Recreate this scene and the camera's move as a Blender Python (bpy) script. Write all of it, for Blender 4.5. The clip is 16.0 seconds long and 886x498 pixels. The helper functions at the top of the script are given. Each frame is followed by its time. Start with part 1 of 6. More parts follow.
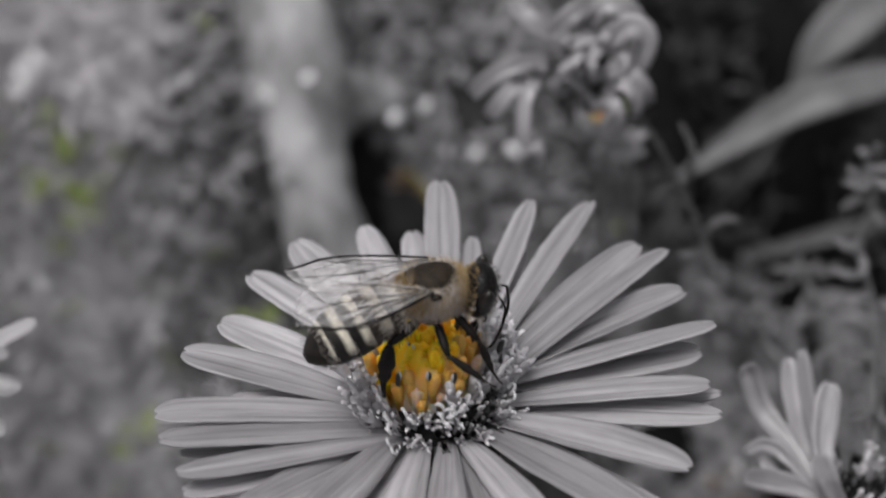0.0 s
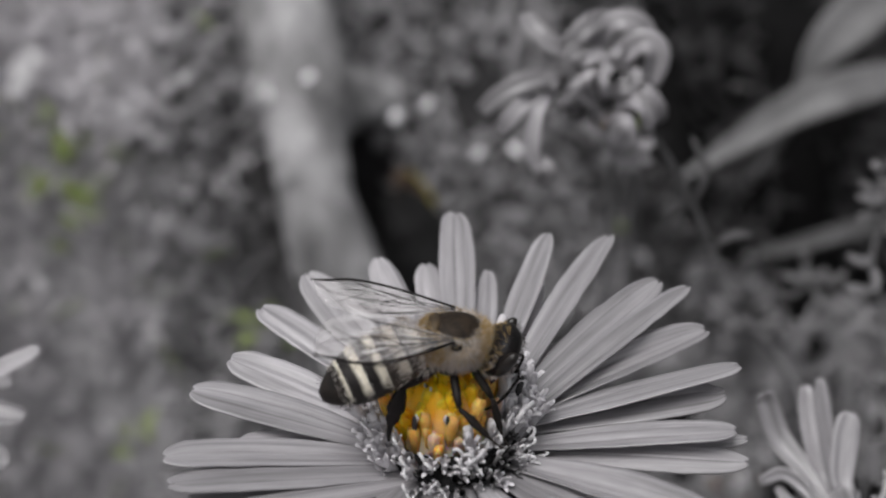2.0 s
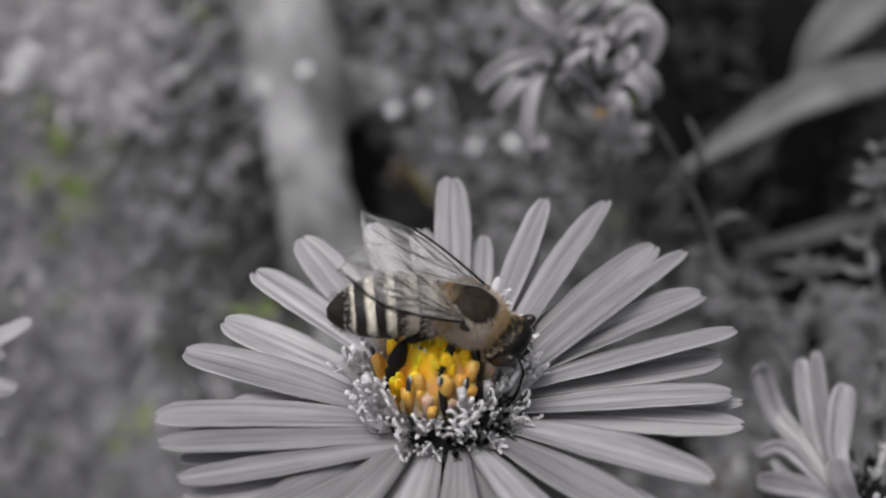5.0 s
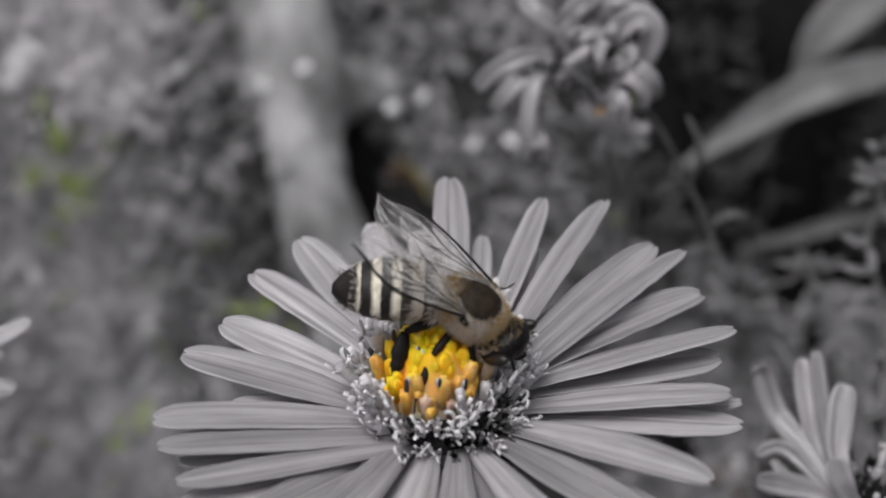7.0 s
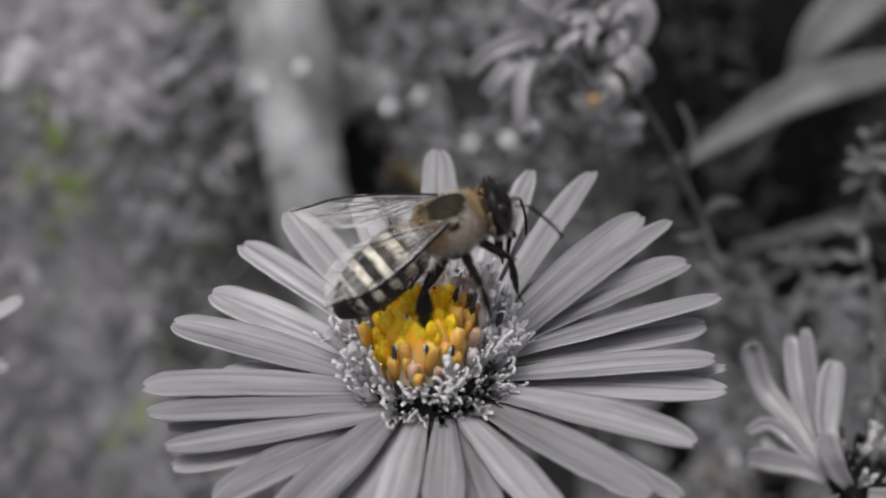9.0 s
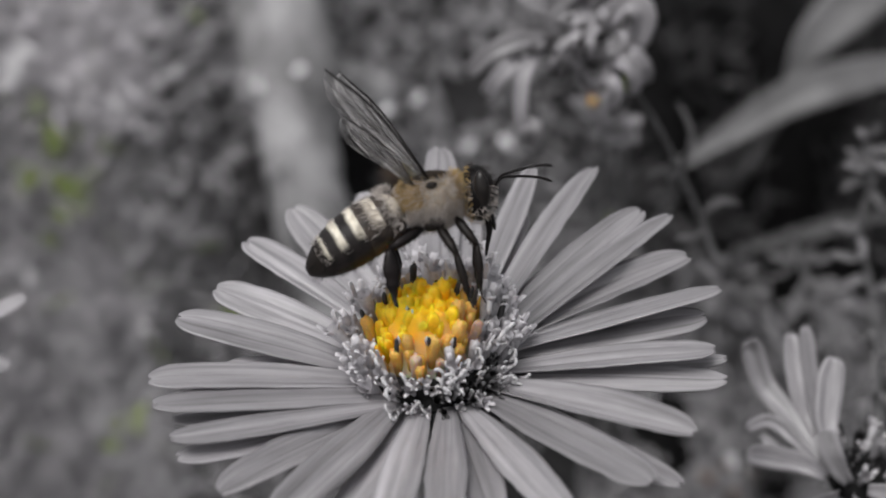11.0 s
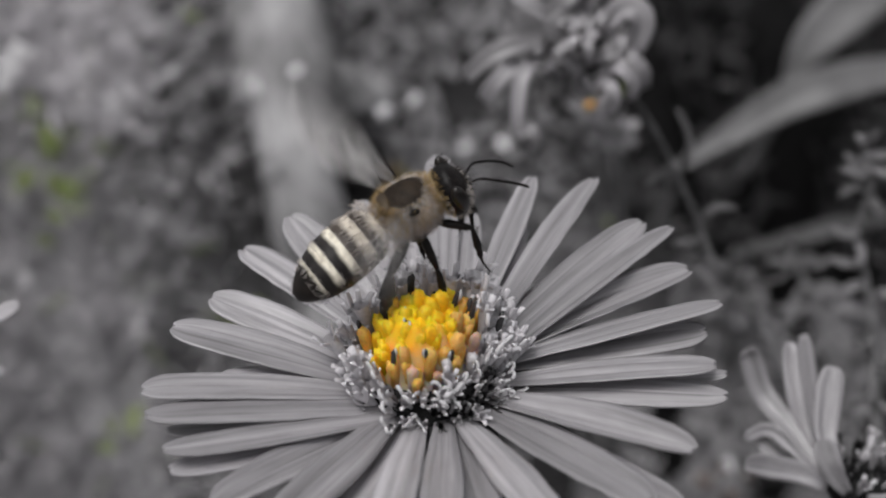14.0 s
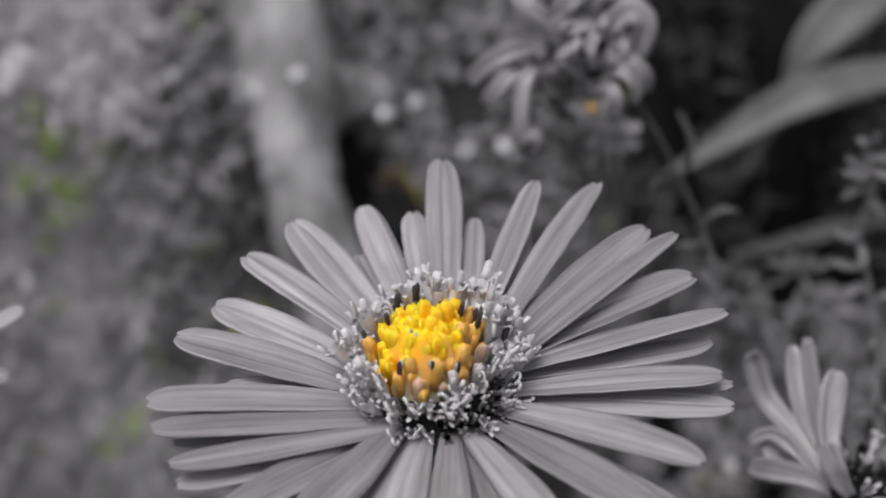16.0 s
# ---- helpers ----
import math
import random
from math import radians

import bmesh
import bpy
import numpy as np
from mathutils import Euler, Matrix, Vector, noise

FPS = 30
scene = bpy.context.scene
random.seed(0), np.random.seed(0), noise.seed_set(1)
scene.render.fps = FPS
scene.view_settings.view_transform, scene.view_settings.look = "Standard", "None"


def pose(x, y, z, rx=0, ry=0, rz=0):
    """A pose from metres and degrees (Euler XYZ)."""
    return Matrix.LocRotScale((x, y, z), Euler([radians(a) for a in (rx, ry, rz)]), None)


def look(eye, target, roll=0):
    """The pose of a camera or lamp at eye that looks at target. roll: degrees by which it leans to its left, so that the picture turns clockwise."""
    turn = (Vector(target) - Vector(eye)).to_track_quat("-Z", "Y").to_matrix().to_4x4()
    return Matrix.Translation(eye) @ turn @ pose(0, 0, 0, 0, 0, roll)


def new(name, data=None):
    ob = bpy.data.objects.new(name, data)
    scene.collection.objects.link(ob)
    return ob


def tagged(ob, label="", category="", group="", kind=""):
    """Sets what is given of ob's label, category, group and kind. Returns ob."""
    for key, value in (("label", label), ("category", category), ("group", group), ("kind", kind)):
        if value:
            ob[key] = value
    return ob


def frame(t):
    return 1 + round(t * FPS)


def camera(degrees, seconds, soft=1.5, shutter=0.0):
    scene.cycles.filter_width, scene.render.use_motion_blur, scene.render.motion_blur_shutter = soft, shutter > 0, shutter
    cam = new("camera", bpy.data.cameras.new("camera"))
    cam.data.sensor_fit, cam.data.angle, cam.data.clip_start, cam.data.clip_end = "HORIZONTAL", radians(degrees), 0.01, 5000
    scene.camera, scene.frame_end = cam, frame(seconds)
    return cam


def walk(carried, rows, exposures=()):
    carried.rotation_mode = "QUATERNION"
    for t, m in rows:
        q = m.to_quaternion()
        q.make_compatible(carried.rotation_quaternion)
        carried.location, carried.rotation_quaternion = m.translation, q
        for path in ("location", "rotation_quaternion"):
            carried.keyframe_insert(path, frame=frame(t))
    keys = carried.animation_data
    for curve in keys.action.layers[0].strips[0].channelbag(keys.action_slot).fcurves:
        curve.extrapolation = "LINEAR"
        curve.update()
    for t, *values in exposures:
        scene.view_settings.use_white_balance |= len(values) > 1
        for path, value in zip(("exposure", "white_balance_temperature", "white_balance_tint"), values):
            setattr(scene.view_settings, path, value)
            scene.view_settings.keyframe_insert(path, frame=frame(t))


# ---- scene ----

# ---------------------------------------------------------------- camera
cam = camera(42, 16.0, soft=2.0, shutter=0.8)
cam.data.dof.use_dof = True
cam.data.dof.focus_distance = 0.0765
cam.data.dof.aperture_fstop = 27.0
walk(cam, [
    (0, pose(0.00150, -0.06506, 0.29668, 61.87, 0.40, 0.56)),
    (0.5, pose(0.00018, -0.06381, 0.29846, 61.57, 0.22, 0.41)),
    (1, pose(-0.00035, -0.06278, 0.29896, 61.44, 0.13, 0.38)),
    (1.5, pose(-0.00009, -0.06242, 0.29914, 61.32, 0.25, 0.39)),
    (2, pose(0.00021, -0.06173, 0.29884, 61.20, 0.36, 0.40)),
    (2.5, pose(0.00043, -0.06156, 0.29815, 61.21, 0.34, 0.44)),
    (3, pose(0.00100, -0.06223, 0.29757, 61.26, 0.37, 0.43)),
    (3.5, pose(0.00195, -0.06235, 0.29670, 61.35, 0.55, 0.52)),
    (4, pose(0.00145, -0.06290, 0.29608, 61.48, 0.38, 0.45)),
    (6.5, pose(-0.00002, -0.06253, 0.29616, 61.37, 0.22, 0.23)),
    (7, pose(0.00040, -0.06249, 0.29624, 61.30, 0.23, 0.27)),
    (7.5, pose(0.00083, -0.06292, 0.29621, 61.38, 0.24, 0.27)),
    (8, pose(0.00152, -0.06340, 0.29594, 61.48, 0.30, 0.37)),
    (8.5, pose(0.00149, -0.06379, 0.29505, 61.64, 0.32, 0.32)),
    (9, pose(0.00117, -0.06415, 0.29398, 61.81, 0.23, 0.25)),
    (11.5, pose(0.00048, -0.06484, 0.29345, 62.08, 0.10, 0.05)),
    (12, pose(0.00014, -0.06455, 0.29324, 62.10, -0.05, 0.01)),
    (12.5, pose(0.00026, -0.06409, 0.29382, 61.99, 0.04, -0.05)),
    (13, pose(0.00089, -0.06402, 0.29381, 62.02, 0.03, 0.08)),
    (13.5, pose(0.00131, -0.06393, 0.29380, 62.02, 0.06, 0.13)),
    (14, pose(0.00075, -0.06385, 0.29394, 62.00, -0.00, 0.00)),
    (14.5, pose(0.00032, -0.06379, 0.29437, 61.94, -0.10, -0.03)),
    (15, pose(0.00063, -0.06369, 0.29501, 61.83, 0.07, -0.04)),
    (15.5, pose(0.00064, -0.06376, 0.29484, 61.92, 0.07, -0.03)),
    (16, pose(0.00036, -0.06387, 0.29431, 62.04, 0.06, -0.07)),
], exposures=[(0.0, -0.03), (9.0, -0.07), (16.0, -0.14)])

# ---------------------------------------------------------------- light
SUN_ELEV, SUN_TURN = 66.4, 225.0
world = bpy.data.worlds.new("sky")
scene.world = world
world.use_nodes = True
wn = world.node_tree.nodes
wl = world.node_tree.links
sky = wn.new("ShaderNodeTexSky")
sky.sky_type = "NISHITA"
sky.sun_disc = False
sky.sun_elevation = radians(SUN_ELEV)
sky.sun_rotation = radians(SUN_TURN)
sky.dust_density = 4.0
grey = wn.new("ShaderNodeHueSaturation")
grey.inputs["Saturation"].default_value = 0.12
wl.new(sky.outputs[0], grey.inputs["Color"])
wl.new(grey.outputs[0], wn["Background"].inputs["Color"])
wn["Background"].inputs["Strength"].default_value = 0.132
sun_data = bpy.data.lights.new("sun", "SUN")
sun_data.energy = 2.15
sun_data.angle = radians(32)
sun_data.color = (1.0, 0.99, 0.99)
sun = new("sun", sun_data)
sun.matrix_world = look((-0.34, -0.34, 1.35), (0, 0, 0.25))


# ---------------------------------------------------------------- materials
def material(name, rough=0.6, spec=0.4):
    m = bpy.data.materials.new(name)
    m.use_nodes = True
    b = m.node_tree.nodes["Principled BSDF"]
    b.inputs["Roughness"].default_value = rough
    b.inputs["Specular IOR Level"].default_value = spec
    return m, m.node_tree.nodes, m.node_tree.links, b


def ramp(n, stops):
    r = n.new("ShaderNodeValToRGB")
    while len(r.color_ramp.elements) < len(stops):
        r.color_ramp.elements.new(0.5)
    for e, (at, col) in zip(r.color_ramp.elements, stops):
        e.position = at
        e.color = (*col, 1)
    return r


def g(v):
    """A grey with the faint violet cast of the film."""
    return (v * 1.0, v * 0.988, v * 1.0)


def noise_tex(n, l, scale, detail=4.0, rough=0.6, source=None, stretch=None):
    t = n.new("ShaderNodeTexNoise")
    t.inputs["Scale"].default_value = scale
    t.inputs["Detail"].default_value = detail
    t.inputs["Roughness"].default_value = rough
    if source is not None:
        if stretch:
            mp = n.new("ShaderNodeMapping")
            mp.inputs["Scale"].default_value = stretch
            l.new(source, mp.inputs["Vector"])
            source = mp.outputs[0]
        l.new(source, t.inputs["Vector"])
    return t


def bumped(n, l, b, height, strength, distance):
    bp = n.new("ShaderNodeBump")
    bp.inputs["Strength"].default_value = strength
    bp.inputs["Distance"].default_value = distance
    l.new(height, bp.inputs["Height"])
    l.new(bp.outputs[0], b.inputs["Normal"])


def mixed(n, l, mode, fac, a, b):
    m = n.new("ShaderNodeMix")
    m.data_type = "RGBA"
    m.blend_type = mode
    if isinstance(fac, float):
        m.inputs[0].default_value = fac
    else:
        l.new(fac, m.inputs[0])
    for sock, v in ((m.inputs[6], a), (m.inputs[7], b)):
        if isinstance(v, tuple):
            sock.default_value = (*v, 1)
        else:
            l.new(v, sock)
    return m.outputs[2]


def petal_material(name, low, high, glow=0.3, scale=1.0):
    """Soft petal: fine lengthwise veins in uv, painted crease shade, blotches, some light through it."""
    m, n, l, b = material(name, 0.34, 0.6)
    tc = n.new("ShaderNodeTexCoord")
    info = n.new("ShaderNodeObjectInfo")
    off = n.new("ShaderNodeVectorMath")
    off.operation = "MULTIPLY_ADD"
    l.new(info.outputs["Random"], off.inputs[0])
    off.inputs[1].default_value = (37.0, 11.0, 5.0)
    l.new(tc.outputs["UV"], off.inputs[2])
    veins = noise_tex(n, l, 1.0, 5.0, 0.65, off.outputs[0], (3.4 * scale, 0.6, 1.0))
    blotch = noise_tex(n, l, 1.0, 3.0, 0.6, off.outputs[0], (1.3, 1.9, 1.0))
    r1 = ramp(n, [(0.30, g(low)), (0.52, g((low + high) / 2)), (0.72, g(high))])
    l.new(veins.outputs[0], r1.inputs[0])
    r2 = ramp(n, [(0.25, g(0.66)), (0.7, g(1.0))])
    l.new(blotch.outputs[0], r2.inputs[0])
    col = mixed(n, l, "MULTIPLY", 0.8, r1.outputs[0], r2.outputs[0])
    sx = n.new("ShaderNodeSeparateXYZ")
    l.new(tc.outputs["UV"], sx.inputs[0])
    last = sx.outputs["X"]
    for op, v in (("SUBTRACT", 0.5), ("ABSOLUTE", 0.0), ("SUBTRACT", 0.165), ("ABSOLUTE", 0.0)):
        mt = n.new("ShaderNodeMath")
        mt.operation = op
        l.new(last, mt.inputs[0])
        mt.inputs[1].default_value = v
        last = mt.outputs[0]
    wob = n.new("ShaderNodeMath")
    wob.operation = "MULTIPLY_ADD"
    l.new(blotch.outputs[0], wob.inputs[0])
    wob.inputs[1].default_value = 0.10
    l.new(last, wob.inputs[2])
    # dark lines put furrow shade into the colour along both creases
    line = ramp(n, [(0.035, g(0.62)), (0.075, g(1.0))])
    l.new(wob.outputs[0], line.inputs[0])
    col = mixed(n, l, "MULTIPLY", 0.75, col, line.outputs[0])
    tone = ramp(n, [(0.0, g(0.66)), (1.0, g(1.0))])
    l.new(info.outputs["Random"], tone.inputs[0])
    col = mixed(n, l, "MULTIPLY", 1.0, col, tone.outputs[0])
    l.new(col, b.inputs["Base Color"])
    bumped(n, l, b, veins.outputs[0], 0.35, 0.0001)
    tr = n.new("ShaderNodeBsdfTranslucent")
    l.new(col, tr.inputs["Color"])
    mx = n.new("ShaderNodeMixShader")
    mx.inputs[0].default_value = glow
    l.new(b.outputs[0], mx.inputs[1])
    l.new(tr.outputs[0], mx.inputs[2])
    l.new(mx.outputs[0], n["Material Output"].inputs["Surface"])
    return m


def plain_material(name, low, high, scale, rough=0.6, bump=0.0, dist=0.0002, tint=None, spread=0.0, island=False, spec=0.35, glow=0.0, stretch=None, depth=0.0):
    """Mottled surface at two scales; spread varies it from piece to piece."""
    m, n, l, b = material(name, rough, spec)
    tc = n.new("ShaderNodeTexCoord")
    lo = low if isinstance(low, tuple) else g(low)
    hi = high if isinstance(high, tuple) else g(high)
    t1 = noise_tex(n, l, scale, 5.0, 0.6, tc.outputs["Object"], stretch)
    t2 = noise_tex(n, l, scale * 6, 4.0, 0.6, tc.outputs["Object"], stretch)
    r = ramp(n, [(0.32, lo), (0.68, hi)])
    l.new(t1.outputs[0], r.inputs[0])
    r2 = ramp(n, [(0.3, g(0.7)), (0.7, g(1.0))])
    l.new(t2.outputs[0], r2.inputs[0])
    col = mixed(n, l, "MULTIPLY", 0.7, r.outputs[0], r2.outputs[0])
    if spread:
        if island:
            src = n.new("ShaderNodeNewGeometry").outputs["Random Per Island"]
        else:
            src = n.new("ShaderNodeObjectInfo").outputs["Random"]
        r3 = ramp(n, [(0.0, g(1.0 - spread)), (1.0, g(1.0))])
        l.new(src, r3.inputs[0])
        col = mixed(n, l, "MULTIPLY", 1.0, col, r3.outputs[0])
        if tint:
            r4 = ramp(n, [(tint[0], (0.0, 0.0, 0.0)), (tint[0] + 0.02, (1.0, 1.0, 1.0))])
            l.new(src, r4.inputs[0])
            col = mixed(n, l, "MIX", r4.outputs[0], col, tint[1])
    l.new(col, b.inputs["Base Color"])
    if depth:
        b.inputs["Subsurface Weight"].default_value = 0.8
        b.inputs["Subsurface Radius"].default_value = (1.0, 0.42, 0.1)
        b.inputs["Subsurface Scale"].default_value = depth
    if bump:
        bumped(n, l, b, t2.outputs[0], bump, dist)
    if glow:
        tr = n.new("ShaderNodeBsdfTranslucent")
        l.new(col, tr.inputs["Color"])
        mx = n.new("ShaderNodeMixShader")
        mx.inputs[0].default_value = glow
        l.new(b.outputs[0], mx.inputs[1])
        l.new(tr.outputs[0], mx.inputs[2])
        l.new(mx.outputs[0], n["Material Output"].inputs["Surface"])
    return m


PETAL = petal_material("petal_grey", 0.27, 0.74)
PETAL_PALE = petal_material("petal_pale", 0.26, 0.66, 0.3)
PETAL_DRY = petal_material("petal_dry", 0.20, 0.60, 0.25)
YELLOW = plain_material("floret_yellow", (1.0, 0.51, 0.012), (1.0, 0.66, 0.02), 700, 0.5, 0.2, 0.0001, spread=0.06, depth=0.0013)
OCHRE = plain_material("floret_ochre", (0.80, 0.46, 0.09), (0.95, 0.62, 0.20), 700, 0.5, 0.3, 0.0001, spread=0.3, depth=0.0006)
SEPAL = plain_material("sepal_grey", 0.08, 0.2, 400, 0.6, 0.4, 0.0002, spread=0.3)
DUSKY = plain_material("floret_dusky", 0.015, 0.06, 900, 0.5, 0.3, 0.0001, spread=0.5)
TAN = plain_material("floret_tan", (0.52, 0.36, 0.24), (0.72, 0.58, 0.48), 700, 0.5, 0.3, 0.0001, spread=0.3, depth=0.0005)
FLORET = plain_material("floret_grey", 0.66, 0.95, 900, 0.5, 0.3, 0.0001, spread=0.35, glow=0.2)
LOBE = plain_material("floret_lobe_pale", 0.78, 0.97, 1200, 0.5, 0.2, 0.0001, spread=0.2, glow=0.25)
ANTHER = plain_material("anther_dark", 0.02, 0.07, 1500, 0.45, 0.3, 0.00005, spread=0.3)
STIGMA = plain_material("stigma_pale", 0.55, 0.85, 1500, 0.5, glow=0.2)
# near-black colour holds the shade of the deep gaps between florets
DISC = plain_material("disc_dark", 0.008, 0.03, 700, 0.9, 0.6, 0.0003, spec=0.1)
STEM = plain_material("stem_grey", 0.07, 0.19, 300, 0.6, 0.5, 0.0003, stretch=(1, 1, 0.2))
LEAF = plain_material("leaf_grey", 0.11, 0.21, 60, 0.45, 0.4, 0.0005, glow=0.2)
DULL = plain_material("leaf_dark", 0.04, 0.09, 80, 0.6, 0.4, 0.0005)
LEAF_PALE = plain_material("leaf_pale", 0.12, 0.34, 160, 0.5, 0.4, 0.0004, spread=0.5, glow=0.2)
LEAF_DARK = plain_material("leaf_dull", 0.08, 0.21, 120, 0.6, 0.4, 0.0005, spread=0.5, glow=0.15)
BARK = plain_material("bark_pale", 0.07, 0.48, 55, 0.85, 0.8, 0.002, stretch=(1.0, 1.0, 0.45))


def cushion_material(centre, radius):
    """Packed florets: bright yellow in the middle, older ochre and tan ones towards the rim."""
    m, n, l, b = material("packed_florets", 0.55, 0.25)
    tc = n.new("ShaderNodeTexCoord")
    mp = n.new("ShaderNodeMapping")
    mp.inputs["Location"].default_value = (-(centre[0] - 0.0004) / radius, -(centre[1] + 0.0005) / radius, 0.0)
    mp.inputs["Scale"].default_value = (1 / radius, 1 / radius, 0.0)
    l.new(tc.outputs["Object"], mp.inputs["Vector"])
    ln = n.new("ShaderNodeVectorMath")
    ln.operation = "LENGTH"
    l.new(mp.outputs[0], ln.inputs[0])
    rag = noise_tex(n, l, 700.0, 4.0, 0.6, tc.outputs["Object"])
    ad = n.new("ShaderNodeMath")
    ad.operation = "MULTIPLY_ADD"
    l.new(rag.outputs[0], ad.inputs[0])
    ad.inputs[1].default_value = 0.5
    l.new(ln.outputs["Value"], ad.inputs[2])
    half = n.new("ShaderNodeMath")
    half.operation = "MULTIPLY"
    half.inputs[1].default_value = 0.5
    l.new(ad.outputs[0], half.inputs[0])
    r = ramp(n, [(0.30, (1.0, 0.63, 0.015)), (0.44, (1.0, 0.52, 0.015)), (0.54, (0.90, 0.45, 0.07)), (0.63, (0.70, 0.46, 0.24)), (0.70, (0.55, 0.47, 0.42))])
    l.new(half.outputs[0], r.inputs[0])
    l.new(r.outputs[0], b.inputs["Base Color"])
    b.inputs["Subsurface Weight"].default_value = 0.8
    b.inputs["Subsurface Radius"].default_value = (1.0, 0.42, 0.1)
    b.inputs["Subsurface Scale"].default_value = 0.0010
    bumped(n, l, b, rag.outputs[0], 0.6, 0.0003)
    return m


def ground_material():
    """Dry thatch on one side of the bank; on the other, shade painted into soil."""
    m, n, l, b = material("soil_thatch_and_shade", 0.95, 0.03)
    tc = n.new("ShaderNodeTexCoord")
    big = noise_tex(n, l, 28.0, 5.0, 0.65, tc.outputs["Object"])
    fine = noise_tex(n, l, 260.0, 5.0, 0.65, tc.outputs["Object"])
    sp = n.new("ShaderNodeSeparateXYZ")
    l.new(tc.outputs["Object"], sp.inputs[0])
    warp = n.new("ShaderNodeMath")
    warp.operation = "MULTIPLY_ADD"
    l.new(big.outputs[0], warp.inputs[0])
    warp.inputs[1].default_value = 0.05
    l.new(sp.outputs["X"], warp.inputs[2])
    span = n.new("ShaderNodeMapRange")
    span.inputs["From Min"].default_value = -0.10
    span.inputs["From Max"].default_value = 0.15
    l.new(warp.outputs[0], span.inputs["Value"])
    # tones carry shade: darker by the trunk and hollow, near black at right
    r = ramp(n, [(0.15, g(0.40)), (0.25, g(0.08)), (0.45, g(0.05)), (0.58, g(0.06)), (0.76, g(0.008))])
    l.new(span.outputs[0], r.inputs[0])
    # away from the bank the soil is evenly mottled
    away = n.new("ShaderNodeVectorMath")
    away.operation = "LENGTH"
    l.new(tc.outputs["Object"], away.inputs[0])
    out = n.new("ShaderNodeMapRange")
    out.inputs["From Min"].default_value = 0.32
    out.inputs["From Max"].default_value = 0.62
    l.new(away.outputs["Value"], out.inputs["Value"])
    wide = noise_tex(n, l, 3.0, 6.0, 0.6, tc.outputs["Object"])
    plain = ramp(n, [(0.3, g(0.07)), (0.7, g(0.2))])
    l.new(wide.outputs[0], plain.inputs[0])
    base = mixed(n, l, "MIX", out.outputs[0], r.outputs[0], plain.outputs[0])
    r2 = ramp(n, [(0.3, g(0.5)), (0.7, g(1.0))])
    l.new(fine.outputs[0], r2.inputs[0])
    l.new(mixed(n, l, "MULTIPLY", 1.0, base, r2.outputs[0]), b.inputs["Base Color"])
    bumped(n, l, b, fine.outputs[0], 0.9, 0.003)
    return m


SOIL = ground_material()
GRASS = plain_material("grass_dry", 0.26, 0.84, 120, 0.7, 0.3, 0.001, tint=(0.975, (0.2, 0.25, 0.07)), spread=0.2, island=True, glow=0.3)
STRAW = plain_material("straw_bleached", 0.72, 0.94, 30, 0.7, 0.3, 0.001, spread=0.2, island=True, glow=0.2)
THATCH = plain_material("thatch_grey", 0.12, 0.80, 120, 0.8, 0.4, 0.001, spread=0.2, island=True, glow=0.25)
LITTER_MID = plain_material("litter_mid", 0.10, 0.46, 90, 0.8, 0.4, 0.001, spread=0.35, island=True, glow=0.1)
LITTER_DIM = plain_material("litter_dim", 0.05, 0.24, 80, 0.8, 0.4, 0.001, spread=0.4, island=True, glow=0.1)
LITTER_SHADED = plain_material("litter_shaded", 0.03, 0.14, 50, 0.8, 0.4, 0.001, spread=0.5, island=True)
GREEN = plain_material("moss_green", (0.20, 0.27, 0.08), (0.36, 0.44, 0.15), 60, 0.8, 0.4, 0.001, spread=0.5, island=True, glow=0.2)
BROWN = plain_material("leaf_brown", (0.045, 0.028, 0.018), (0.11, 0.07, 0.045), 60, 0.7, 0.4, 0.001)
OLIVE = plain_material("leaf_rim_olive", (0.16, 0.13, 0.02), (0.30, 0.26, 0.04), 90, 0.7, 0.3, 0.0005)
# near black for the sheets that paint shade into the hollow
HOLLOW_SHADE = plain_material("hollow_shade", 0.008, 0.022, 120, 0.85, 0.4, 0.001, spec=0.1)
GLINT = plain_material("glint_white", 0.82, 0.97, 80, 0.5, glow=0.1)
WHITE = plain_material("flake_pale", 0.5, 0.8, 80, 0.6, glow=0.3)
# bee
FUR_BROWN = plain_material("hair_amber", (0.56, 0.38, 0.14), (0.86, 0.66, 0.34), 500, 0.7, spread=0.35, island=True, spec=0.2, glow=0.4)
FUR_PALE = plain_material("hair_pale", (0.76, 0.70, 0.63), (0.98, 0.95, 0.91), 500, 0.7, spread=0.2, island=True, spec=0.2, glow=0.5)
FUR_DARK = plain_material("hair_dark", (0.012, 0.010, 0.009), (0.05, 0.038, 0.03), 500, 0.7, spread=0.4, island=True, spec=0.2)
LEG = plain_material("leg_brown", (0.004, 0.0035, 0.0035), (0.018, 0.014, 0.012), 500, 0.45, 0.4, 0.00005, spec=0.16)
CHITIN = plain_material("chitin_black", (0.004, 0.0035, 0.0035), (0.013, 0.010, 0.010), 800, 0.4, 0.5, 0.00006, spec=0.14)
EYE = plain_material("eye_black", (0.006, 0.005, 0.005), (0.016, 0.012, 0.010), 3000, 0.3, 0.5, 0.00002, spec=0.4)


